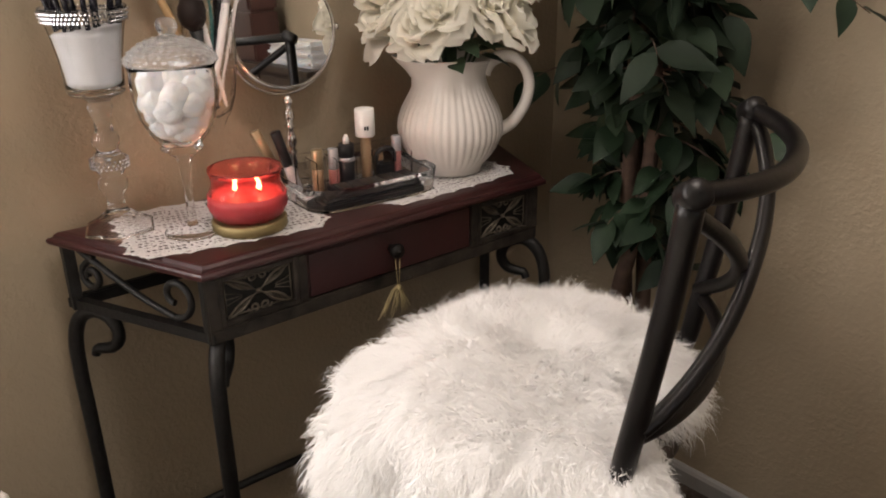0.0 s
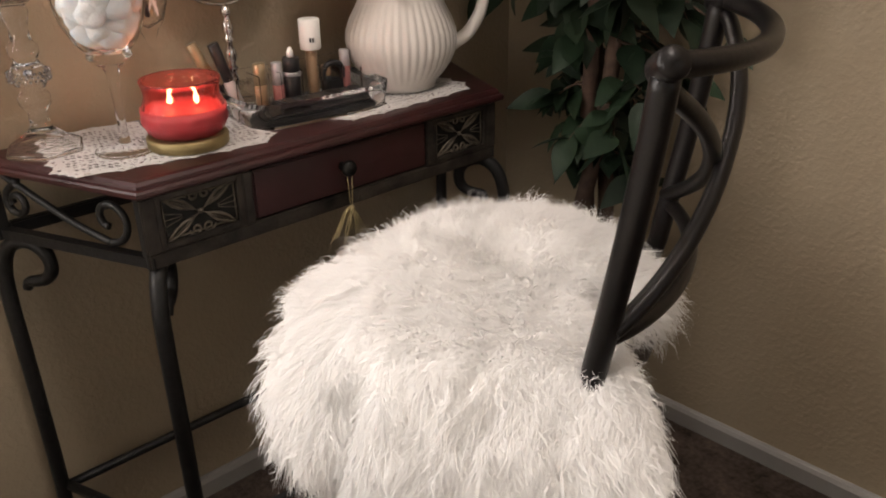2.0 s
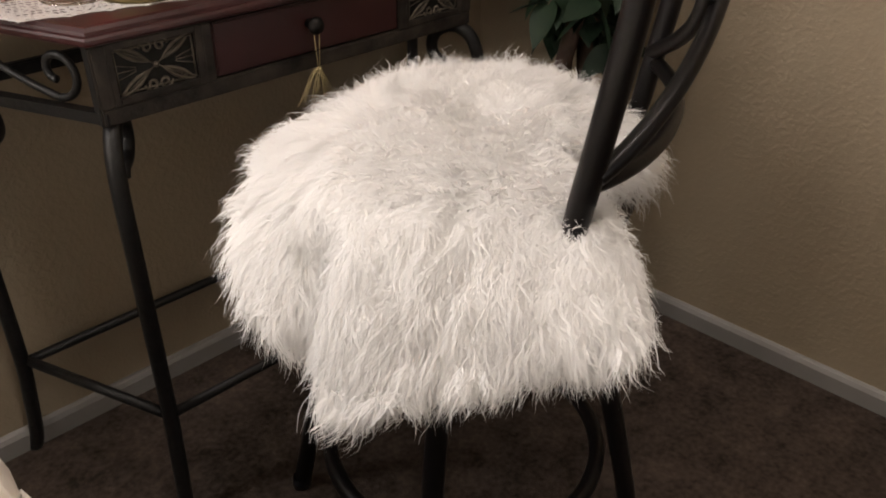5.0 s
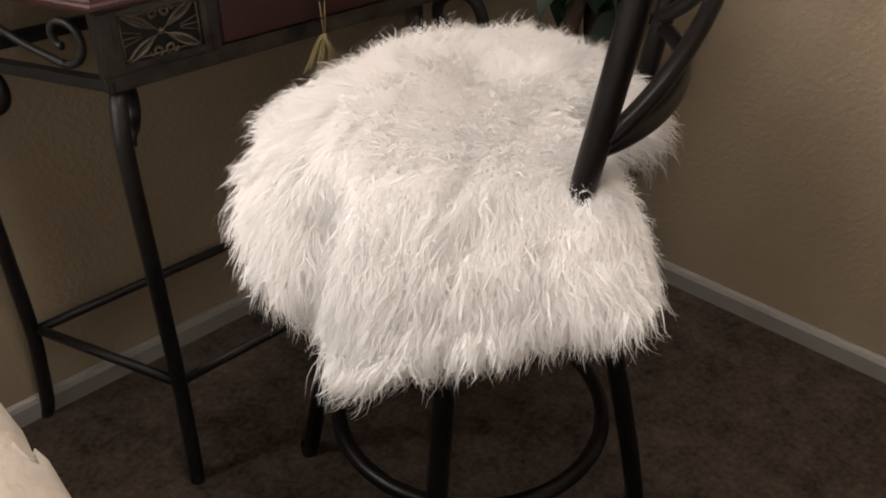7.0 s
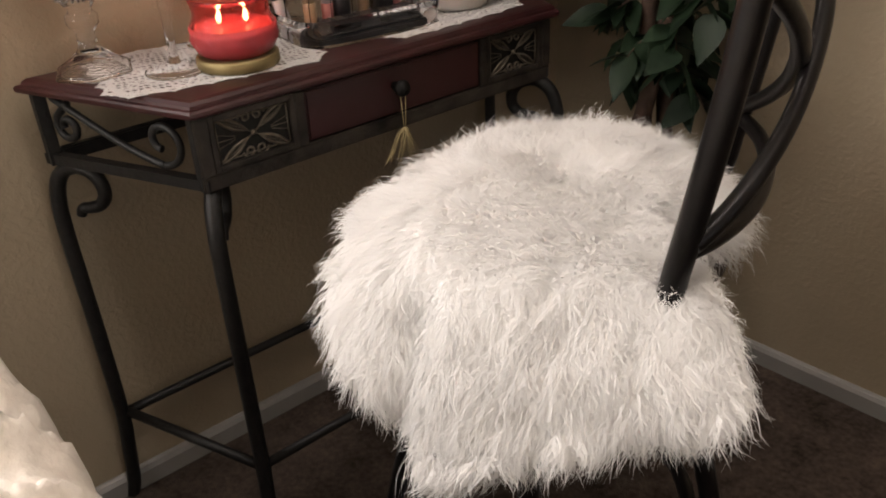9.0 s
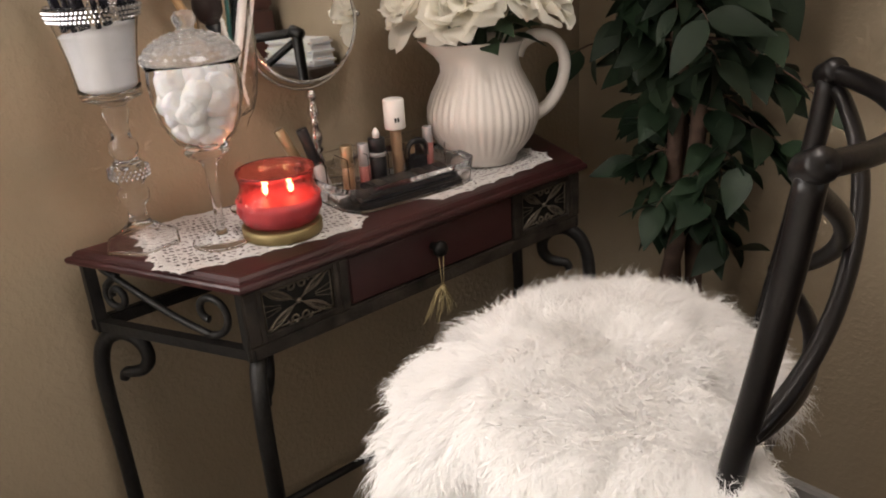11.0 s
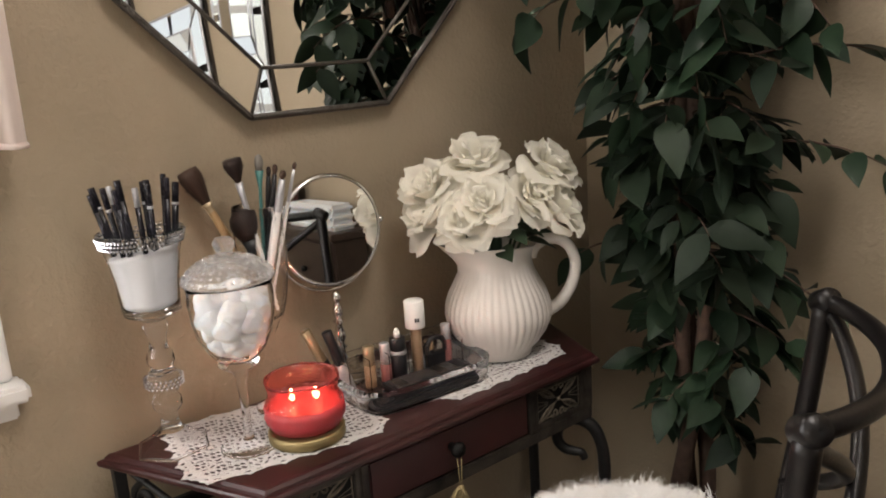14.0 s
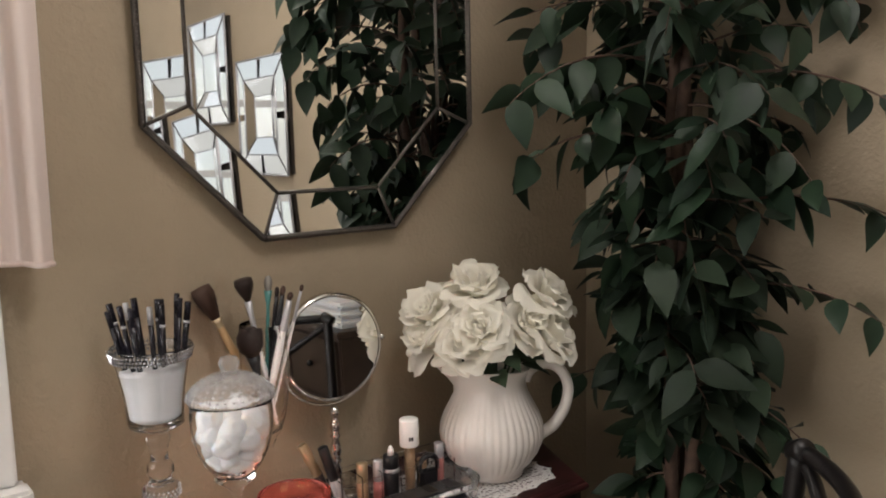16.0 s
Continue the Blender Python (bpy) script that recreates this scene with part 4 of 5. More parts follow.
stone = mesh("rhinestone", *ball((0, 0, 0), 0.0022, 3), CRYSTAL, False)
for row in range(3):
    for k in range(24):
        a = 2 * math.pi * (k + 0.5 * row) / 24
        part("rhinestone", stone, stick, "", pose(0.0236 * math.cos(a), 0.0236 * math.sin(a), 0.0895 + row * 0.0045))

cup = thing("pencil_cup", Matrix.Translation((-0.027, 0.196, TOP + 0.1900)), "glass flowerpot cup of white sand with rhinestone rim", "cup")
clear("glass", lathe([(0.001, 0), (0.0345, 0), (0.0355, 0.002), (0.0360, 0.014), (0.0385, 0.042), (0.0440, 0.072), (0.0510, 0.100), (0.0515, 0.102), (0.0495, 0.102), (0.0488, 0.098), (0.0420, 0.070), (0.0366, 0.042), (0.0338, 0.012), (0.0325, 0.005), (0.001, 0.0045)], 44), cup, "clear glass")
fill_v, fill_f = lathe([(0.001, 0.0050), (0.0318, 0.0056), (0.0330, 0.014), (0.0360, 0.042), (0.0408, 0.068), (0.0425, 0.075), (0.036, 0.0765), (0.001, 0.0745)], 40)
fill_v = [(x, y, z + (0.15 * (0.82 * x - 0.57 * y) + 0.0016 * math.sin(260 * x + 190 * y) - 0.001 if z > 0.072 else 0)) for x, y, z in fill_v]
part("filling", mesh("filling", fill_v, fill_f, SATIN_WHITE), cup, "white sand filling")
for row in range(3):
    for k in range(66):
        a = 2 * math.pi * (k + 0.5 * row) / 66
        z = 0.0868 + row * 0.0050
        r = 0.0440 + 0.0070 * (z - 0.072) / 0.028 + 0.0016
        part("rhinestone", stone, cup, "", pose(r * math.cos(a), r * math.sin(a), z))

pencils = [(-0.044, 0.012, -0.30, 0.05, 0.152), (-0.040, -0.012, -0.26, -0.05, 0.147), (-0.030, 0.020, -0.20, 0.06, 0.150), (-0.024, -0.022, -0.16, -0.06, 0.154), (-0.016, 0.006, -0.12, 0.0, 0.158),
           (-0.012, -0.030, -0.07, -0.1, 0.152), (0.004, 0.022, -0.03, 0.08, 0.152), (0.006, -0.018, -0.01, -0.05, 0.150), (0.014, 0.000, 0.02, 0.0, 0.156), (0.022, -0.024, 0.05, -0.08, 0.155), (0.028, 0.016, 0.08, 0.05, 0.160),
           (0.036, -0.006, 0.12, 0.0, 0.158), (0.040, 0.012, 0.16, 0.05, 0.150)]
CUP = Vector((-0.027, 0.196, TOP + 0.1900))
RV, FV = Vector((0.82, -0.57, 0)), Vector((0.57, 0.82, 0))     # across and away from the room's middle
for n, (u, w, lu, lw, h) in enumerate(pencils):
    foot = CUP + RV * (u * 0.85) + FV * (w * 0.85) + Vector((0.002, -0.002, 0.0740))
    d = (RV * lu * 0.8 + FV * lw + Vector((0, 0, 1))).normalized()
    ln = h - 0.068
    m = Matrix.Translation(foot) @ d.to_track_quat("Z", "Y").to_matrix().to_4x4()
    p = thing("eyeliner_pencil", m, "slim dark lacquered eyeliner pencil standing in the cup", "pencil", "pencils in the rhinestone cup")
    r = 0.0034 if n % 4 else 0.0041
    part("barrel", mesh("barrel", *lathe([(0.001, 0), (r, 0), (r, ln * 0.72), (0.001, ln * 0.72)], 12), NAVY_PENCIL), p)
    part("cap", mesh("cap", *lathe([(0.001, ln * 0.722), (r * 1.05, ln * 0.722), (r * 1.05, ln - 0.001), (r * 0.9, ln), (0.001, ln)], 12), SILVER if n in (2, 7) else NAVY_PENCIL), p)
    if n % 3 == 0:
        part("ring", mesh("ring", *lathe([(r * 1.02, ln * 0.66), (r * 1.08, ln * 0.66), (r * 1.08, ln * 0.70), (r * 1.02, ln * 0.70)], 12), SILVER), p, "silver ring")

# ---------------------------------------------------------------- brushes in a tall glass
GX, GY = 0.135, 0.207
glass = thing("goblet", Matrix.Translation((GX, GY, TOP + 0.0016)), "tall stemmed crackle-glass goblet holding makeup brushes", "glass")
clear("foot", lathe([(0.001, 0), (0.032, 0), (0.033, 0.002), (0.020, 0.005), (0.007, 0.010), (0.0045, 0.020), (0.0042, 0.080), (0.0055, 0.108), (0.011, 0.120), (0.001, 0.121)], 36), glass, "clear glass stem and foot").data.materials[0] = FOOT_GLASS
clear("bowl", lathe([(0.011, 0.1212), (0.0200, 0.134), (0.0270, 0.156), (0.0325, 0.190), (0.0350, 0.225), (0.0345, 0.260), (0.0325, 0.292), (0.0310, 0.292), (0.0330, 0.258), (0.0335, 0.225), (0.0308, 0.190), (0.0255, 0.158), (0.018, 0.137), (0.0005, 0.127)], 40, 0.015, 20), glass).data.materials[0] = CRACKLE


def tuft(r0, r1, ln, material, n=240, dome=0.35, seed=1):
    """A brush head of many hairs."""
    q = np.random.default_rng(seed)
    vs, fs = [], []
    full = dome >= 0.3          # a rounded head, or a fan
    if full:
        core = lathe([(0.0005, 0), (r0 * 0.9, 0), (r1 * 0.86, ln * 0.25), (r1 * 0.95, ln * 0.48), (r1 * 0.86, ln * 0.70), (r1 * 0.55, ln * 0.90), (0.0005, ln * 0.97)], 16)
    else:
        core = lathe([(0.0005, 0), (r0 * 0.9, 0), (r1 * 0.9, ln * 0.72), (r1 * (0.9 - dome), ln * 0.93), (0.0005, ln * 0.95)], 14)
    vs, fs = [tuple(v) for v in core[0]], [list(f) for f in core[1]]
    for i in range(n):
        a, s = q.uniform(0, 2 * math.pi), math.sqrt(q.uniform(0.05, 1))
        ca, sa = math.cos(a), math.sin(a)
        top = ln * (1 - dome * s * s) * q.uniform(0.93, 1.04)
        k = len(vs)
        w = 0.0004
        vs += [(ca * r0 * s - sa * w, sa * r0 * s + ca * w, 0), (ca * r0 * s + sa * w, sa * r0 * s - ca * w, 0), (ca * r1 * s * 0.95 + sa * w, sa * r1 * s * 0.95 - ca * w, top * 0.6), (ca * r1 * s * 0.95 - sa * w, sa * r1 * s * 0.95 + ca * w, top * 0.6), (ca * r1 * s * (0.55 if full else 1), sa * r1 * s * (0.55 if full else 1), top)]
        fs += [[k, k + 1, k + 2, k + 3], [k + 3, k + 2, k + 4]]
    return mesh("bristles", vs, fs, material)


def brush(foot, tip, hl, r0, r1, handle_mat, ferrule_mat, bristle_mat, hr, label, flat=1.0, seed=1, dome=0.35, collar=0.045):
    foot, tip = Vector(foot), Vector(tip)
    d = tip - foot
    ln = d.length
    m = Matrix.Translation(foot) @ d.to_track_quat("Z", "Y").to_matrix().to_4x4()
    b = thing("makeup_brush", m, label, "brush", "makeup brushes in the goblet")
    fl = min(collar, ln * 0.25)
    h1 = ln - hl - fl
    part("handle", mesh("handle", *lathe([(0.0008, 0), (hr * 0.5, 0.002), (hr * 0.75, h1 * 0.3), (hr, h1 * 0.75), (hr * 0.85, h1)], 14), handle_mat), b)
    part("ferrule", mesh("ferrule", *lathe([(hr * 0.9, h1), (hr * 0.92, h1 + fl * 0.5), (r0, h1 + fl), (r0 * 0.5, h1 + fl)], 14), ferrule_mat), b)
    t = part("bristles", tuft(r0, r1, hl, bristle_mat, 260, dome, seed), b, "", Matrix.Translation((0, 0, h1 + fl)) @ Matrix.Diagonal((1, flat, 1, 1)))
    return b


def gpt(u, w, z):
    p = Vector((GX, GY, z)) + RV * u + FV * w
    return p


Z0 = TOP + 0.142
brush(gpt(0.014, 0.0, Z0), gpt(-0.024, -0.004, 1.132), 0.034, 0.0055, 0.024, WHITE_CAP, SILVER, BRISTLE, 0.0042, "fan-topped black brush with white handle", 0.6, 2, 0.05)
brush(gpt(-0.002, 0.004, Z0), gpt(0.011, 0.004, 1.134), 0.022, 0.0060, 0.0090, TEAL, TEAL, BRISTLE_GREY, 0.0027, "grey bristled brush with teal handle", 0.7, 3)
brush(gpt(-0.004, 0.010, Z0), gpt(0.022, 0.010, 1.116), 0.014, 0.0030, 0.0050, BLACK_PLASTIC, BLACK_PLASTIC, BRISTLE, 0.0040, "slim black eye brush", 0.7, 4)
brush(gpt(-0.004, -0.006, Z0), gpt(0.033, -0.006, 1.120), 0.014, 0.0034, 0.0058, BLACK_PLASTIC, BLACK_PLASTIC, BRISTLE_BROWN, 0.0040, "slim brown-tipped eye brush", 0.7, 5)
brush(gpt(-0.006, -0.010, Z0), gpt(0.044, -0.014, 1.112), 0.012, 0.0040, 0.0075, WHITE_CAP, SILVER, BRISTLE_BROWN, 0.0058, "white-handled angled eye brush", 0.6, 6)
brush(gpt(0.002, 0.0, Z0), gpt(0.059, -0.002, 1.120), 0.010, 0.0020, 0.0038, WHITE_CAP, SILVER, BRISTLE_BROWN, 0.0026, "thin white eyeliner brush", 0.8, 7)
brush(gpt(0.006, 0.004, Z0), gpt(-0.089, 0.012, 1.121), 0.054, 0.0085, 0.023, WOOD_HANDLE, GOLD_TUBE, BRISTLE_BROWN, 0.0060, "large brown powder brush with pale wooden handle", 0.75, 8, 0.12, 0.014)
brush(gpt(0.004, -0.012, Z0), gpt(-0.020, -0.014, 1.066), 0.045, 0.0100, 0.0220, BLACK_PLASTIC, BLACK_PLASTIC, BRISTLE, 0.006, "round black kabuki brush", 0.9, 9, 0.3)

# ---------------------------------------------------------------- round vanity mirror
MC = Vector((0.2635, 0.236, 1.003))
van = thing("vanity_mirror", pose(0, 0, 0), "round chrome vanity mirror on a turned crystal stem", "mirror")
tilt = Matrix.Translation(MC) @ pose(0, 0, 0, 90 - 2.4, 0, -4)
part("glass", mesh("glass", *lathe([(0.0005, 0.0061), (0.079, 0.0061)], 64), MIRROR, False), van, "round mirror glass", tilt)
part("frame", mesh("frame", *lathe([(0.0795, 0.0070), (0.083, 0.0080), (0.0855, 0.004), (0.0855, -0.004), (0.083, -0.0080), (0.001, -0.0075), (0.001, 0.004), (0.0795, 0.004), (0.0795, 0.0070)], 64), CHROME), van, "chrome rim", tilt)
fork = [tuple(MC + Vector((0.092 * math.cos(radians(a)), 0.004, 0.092 * math.sin(radians(a))))) for a in range(-180, 1, 10)]
part("yoke", mesh("yoke", *tube(fork, 0.0024, 8), CHROME), van, "slim chrome yoke")
for s in (-1, 1):
    part("pivot_knob", mesh("pivot_knob", *ball((MC.x + s * 0.095, MC.y + 0.004, MC.z), 0.0055, 8), CHROME), van, "chrome knob")
zb = TOP + 0.0016
stem_p = [(0.001, 0.138), (0.004, 0.138), (0.0075, 0.132), (0.0075, 0.127), (0.0040, 0.122), (0.0075, 0.112), (0.0082, 0.104), (0.0045, 0.095), (0.0085, 0.091), (0.0045, 0.086), (0.0085, 0.074), (0.0095, 0.066), (0.0055, 0.056), (0.0095, 0.051), (0.0055, 0.045), (0.0085, 0.034), (0.0085, 0.026), (0.006, 0.018), (0.010, 0.012), (0.030, 0.008), (0.042, 0.004), (0.042, 0.0), (0.001, 0.0)]
part("stem", mesh("stem", *lathe(stem_p, 28), CHROME), van, "turned chrome and crystal stem", pose(MC.x - 0.0075, MC.y - 0.012, zb))

# ---------------------------------------------------------------- clear organiser tray with makeup
TX, TY, TR = 0.311, 0.130, -4
TZ = TOP + 0.0018
tray = thing("organiser_tray", pose(TX, TY, TZ, 0, 0, TR), "clear acrylic makeup organiser tray with raised tube rack", "organiser")


def slab(name, parent, *a, material=ACRYLIC):
    ob = part(name, mesh(name, *box(*a, 0.0008), material, False), parent)
    ob.visible_shadow = False
    return ob


slab("tray_floor", tray, -0.097, 0.097, -0.070, 0.065, 0.0, 0.003)
rim_t = []
for i in range(72):
    a = 2 * math.pi * i / 72
    c, d = math.cos(a), math.sin(a)
    k = (abs(c) ** 5 + abs(d) ** 5) ** (-1 / 5)
    rim_t.append((c * k, d * k))
tw_v, tw_f = [], []
for ox, oy, z in ((0.1060, 0.0760, 0.0), (0.1100, 0.0800, 0.034), (0.1078, 0.0778, 0.034), (0.1038, 0.0738, 0.0)):
    tw_v += [(x * ox, y * oy - 0.0025, z) for x, y in rim_t]
for j in range(4):
    for i in range(72):
        k = (i + 1) % 72
        tw_f.append([j * 72 + i, j * 72 + k, ((j + 1) % 4) * 72 + k, ((j + 1) % 4) * 72 + i])
tw_o = part("tray_wall", mesh("tray_wall", tw_v, tw_f, ACRYLIC), tray, "rounded clear acrylic wall")
tw_o.visible_shadow = False
slab("rack_front", tray, -0.100, 0.100, -0.004, -0.002, 0.0035, 0.050)
slab("rack_back", tray, -0.100, 0.100, 0.038, 0.040, 0.0035, 0.060)
for x in (-0.10, -0.066, -0.033, 0.0, 0.033, 0.066, 0.0985):
    slab("divider", tray, x, x + 0.0015, -0.0015, 0.0375, 0.0035, 0.054)


def in_tray(x, y, z=0.0035):
    return pose(TX, TY, TZ, 0, 0, TR) @ Matrix.Translation((x, y, z))


def tube_of(name, m, label, pieces, group="makeup in the organiser"):
    t = thing(name, m, label, "makeup", group)
    for pn, prof_, mt, lb in pieces:
        o = part(pn, mesh(pn, *lathe(prof_, 20), mt), t, lb)
        if mt in (GLASS, ACRYLIC):
            o.visible_shadow = False
    return t


def cyl(r, z0, z1, c=0.0008):
    return [(0.0003, z0), (r - c, z0), (r, z0 + c), (r, z1 - c), (r - c, z1), (0.0003, z1)]


b = tube_of("foundation_bottle", in_tray(0.029, 0.018), "gold-filled foundation bottle with tall white cap", [("bottle", cyl(0.0085, 0, 0.072), PEACH, "clear bottle of golden foundation"), ("cap", cyl(0.0152, 0.0722, 0.115, 0.0015), WHITE_CAP, "tall white cap")])
for k in range(2):
    bar = part("print_mark", mesh("print_mark", *box(-0.0035 + k * 0.004, -0.0008 + k * 0.004, -0.0158, -0.0150, 0.084, 0.090), BLACK_PLASTIC, False), b, "", pose(0, 0, 0, 0, 0, -20))
b = tube_of("lipstick", in_tray(-0.006, 0.016), "black lipgloss bottle with silver band and white tip", [("body", cyl(0.0125, 0, 0.040), BLACK_PLASTIC, ""), ("band", cyl(0.0128, 0.0402, 0.046), SILVER, "silver band"), ("cap", cyl(0.0122, 0.0462, 0.066), BLACK_PLASTIC, ""), ("tip", [(0.0003, 0.0662), (0.005, 0.0662), (0.0048, 0.074), (0.002, 0.080), (0.0003, 0.080)], WHITE_CAP, "white tip")])
tube_of("lipstick", in_tray(-0.028, 0.018), "pink lipstick tube with silver cap", [("body", cyl(0.0085, 0, 0.030), PINK, ""), ("cap", cyl(0.0078, 0.0302, 0.062), SILVER, "silver cap")])
tube_of("lipstick", in_tray(-0.054, 0.020), "peach gloss tube with bronze cap", [("body", cyl(0.0085, 0, 0.034), PEACH, ""), ("cap", cyl(0.0085, 0.0342, 0.064), GOLD_TUBE, "bronze cap")])
tube_of("lipstick", in_tray(0.052, 0.020), "small dark lipstick lying low in rack", [("body", cyl(0.008, 0, 0.030), BLACK_PLASTIC, ""), ("cap", cyl(0.0078, 0.0302, 0.045), PEACH, "")])
tube_of("lipstick", in_tray(0.084, 0.018), "clear lipgloss tube with plain cap", [("body", cyl(0.0075, 0, 0.040), PINK, ""), ("cap", cyl(0.0075, 0.0402, 0.064), SILVER, "")])
for x, y, lx, ly, mats, lb in ((-0.088, 0.062, -22, -8, (BLACK_PLASTIC, GOLD_TUBE), "gold-capped mascara leaning in the tray"), (-0.082, 0.030, -16, -4, (SILVER, BLACK_PLASTIC), "black mascara tube leaning in the tray")):
    m = in_tray(x, y) @ pose(0, 0, 0, ly, lx, 0)
    tube_of("mascara", m, lb, [("body", cyl(0.0078, 0.002, 0.045), mats[0], ""), ("cap", cyl(0.0078, 0.0452, 0.100), mats[1], "")])
ring_l = [(0.018 * math.cos(radians(a)), 0, 0.030 + 0.018 * math.sin(radians(a))) for a in range(-20, 201, 12)]
ey = thing("lash_curler", in_tray(0.062, 0.016), "black curved eyelash curler standing in rack", "makeup", "makeup in the organiser")
part("bow", mesh("bow", *tube(ring_l, 0.0045, 8), BLACK_PLASTIC), ey)
part("grip", mesh("grip", *box(-0.014, 0.014, -0.006, 0.006, 0.0, 0.026, 0.002), BLACK_PLASTIC, False), ey)


def palette(m, w, d, label):
    p = thing("makeup_palette", m, label, "palette", "makeup in the organiser")
    part("case", mesh("case", *box(-w, w, -d, d, 0, 0.007, 0.0015), BLACK_PLASTIC, False), p)
    part("window", mesh("window", *box(-w + 0.006, w - 0.006, -d + 0.005, d - 0.005, 0.0072, 0.0086, 0.0004), SMOKE, False), p, "smoky glossy window")
    for k in range(4):
        x = -w + 0.018 + k * (2 * w - 0.036) / 3
        part("pan", mesh("pan", *box(x - 0.008, x + 0.008, -d + 0.008, d - 0.008, 0.0088, 0.0094, 0.0003), (BRONZE_EDGE, SMOKE, BRONZE_EDGE, BLACK_PLASTIC)[k], False), p)


palette(in_tray(-0.005, -0.040, 0.0035), 0.085, 0.026, "flat black makeup palette lying in the tray")
palette(in_tray(0.012, -0.036, 0.0145), 0.070, 0.022, "black palette stacked on another palette")

# ---------------------------------------------------------------- pitcher
PX, PY = 0.487, 0.118
pit = thing("pitcher", Matrix.Translation((PX, PY, TOP + 0.0016)), "ivory fluted ceramic pitcher with loop handle", "pitcher")
n = 200
outer = [(0.046, 0.0), (0.0500, 0.002), (0.0510, 0.007), (0.0530, 0.012), (0.0640, 0.024), (0.0750, 0.040), (0.0825, 0.058), (0.0845, 0.072), (0.0830, 0.088), (0.0770, 0.105), (0.0680, 0.122), (0.0605, 0.137), (0.0570, 0.150), (0.0565, 0.160), (0.0590, 0.170), (0.0625, 0.178), (0.0640, 0.181)]
inner = [(0.0620, 0.1815), (0.0595, 0.177), (0.0550, 0.168), (0.0530, 0.158), (0.054, 0.140), (0.064, 0.120), (0.078, 0.080), (0.070, 0.040), (0.001, 0.012)]
vs = []
prof_p = outer + inner
SPOUT = math.atan2(0.61, -0.79)
for k, (r, z) in enumerate(prof_p):
    fl = math.sin(math.pi * min(1, max(0, (z - 0.012) / 0.135))) ** 0.6 if k < len(outer) and 0.012 < z < 0.147 else 0
    for i in range(n):
        a = 2 * math.pi * i / n
        q = r * (1 + 0.026 * fl * (abs(math.sin(21 * a)) - 0.6))
        da = (a - SPOUT + math.pi) % (2 * math.pi) - math.pi
        sp = math.exp(-(da / 0.42) ** 2) * smoothstep((z - 0.140) / 0.042)
        if k < len(outer) + 3:
            q += 0.027 * sp
        vs.append((q * math.cos(a), q * math.sin(a), z + 0.008 * sp - 0.003 * smoothstep((z - 0.15) / 0.03) * math.cos(2 * da)))
fs = [[j * n + i, j * n + (i + 1) % n, (j + 1) * n + (i + 1) % n, (j + 1) * n + i] for j in range(len(prof_p) - 1) for i in range(n)]
fs.append([i for i in range(n)][::-1])
part("body", mesh("body", vs, fs, CERAMIC), pit, "fluted ivory body")
hx, hy = 0.79, -0.61
hl = [(0.054, 0.156), (0.062, 0.172), (0.080, 0.182), (0.102, 0.180), (0.119, 0.164), (0.126, 0.140), (0.122, 0.114), (0.112, 0.093), (0.098, 0.076), (0.078, 0.064)]
hv, hf2 = tube(spline([(hx * r, hy * r, z) for r, z in hl], 5), lambda t: 0.0085 + 0.002 * abs(2 * t - 1), 14)
part("handle", mesh("handle", hv, hf2, CERAMIC), pit, "curved ivory loop handle")


# ---------------------------------------------------------------- silk roses
def petal_mesh(r0, r1, h, wide, curl, drop, seed):
    """A petal that wraps round the flower's axis, opening from r0 to r1."""
    q = random.Random(seed)
    vs, fs = [], []
    nu, nv = 12, 14
    p1, p2 = q.uniform(0, 6), q.uniform(0, 6)
    for j in range(nv + 1):
        t = j / nv
        half = wide * ((0.45 + 0.55 * math.sin(math.pi / 2 * min(1, t / 0.55))) if t < 0.6 else max(0.12, 1 - ((t - 0.6) / 0.41) ** 2.8) ** 0.55)
        for i in range(nu + 1):
            s = 2 * i / nu - 1
            e = max(0, t - 0.6) / 0.4
            r = r0 + (r1 - r0) * t ** 0.75 + curl * e * e + 0.0030 * math.sin(3.2 * s + p1) * t * t + 0.0016 * math.sin(8 * s + p2) * t ** 3
            r += curl * 0.6 * s * s * t
            z = h * math.sin(math.pi / 2 * t) - drop * e * e + 0.0030 * math.sin(4.5 * s + p2) * t * t
            a = half * s
            vs.append((r * math.sin(a), -r * math.cos(a), z))
    for j in range(nv):
        for i in range(nu):
            k = j * (nu + 1) + i
            fs.append([k, k + 1, k + nu + 2, k + nu + 1])
    return mesh("petal", vs, fs, PETAL)


LAYERS = [(2, [petal_mesh(0.0015, 0.0075, 0.031, 1.45, 0.0005, 0.0, s) for s in range(3)]),
          (3, [petal_mesh(0.003, 0.0160, 0.036, 1.30, 0.001, 0.0005, s + 4) for s in range(3)]),
          (4, [petal_mesh(0.005, 0.0265, 0.036, 1.15, 0.002, 0.001, s + 8) for s in range(3)]),
          (4, [petal_mesh(0.006, 0.0380, 0.029, 1.05, 0.004, 0.003, s + 12) for s in range(3)]),
          (4, [petal_mesh(0.006, 0.0460, 0.016, 0.95, 0.005, 0.008, s + 16) for s in range(3)])]


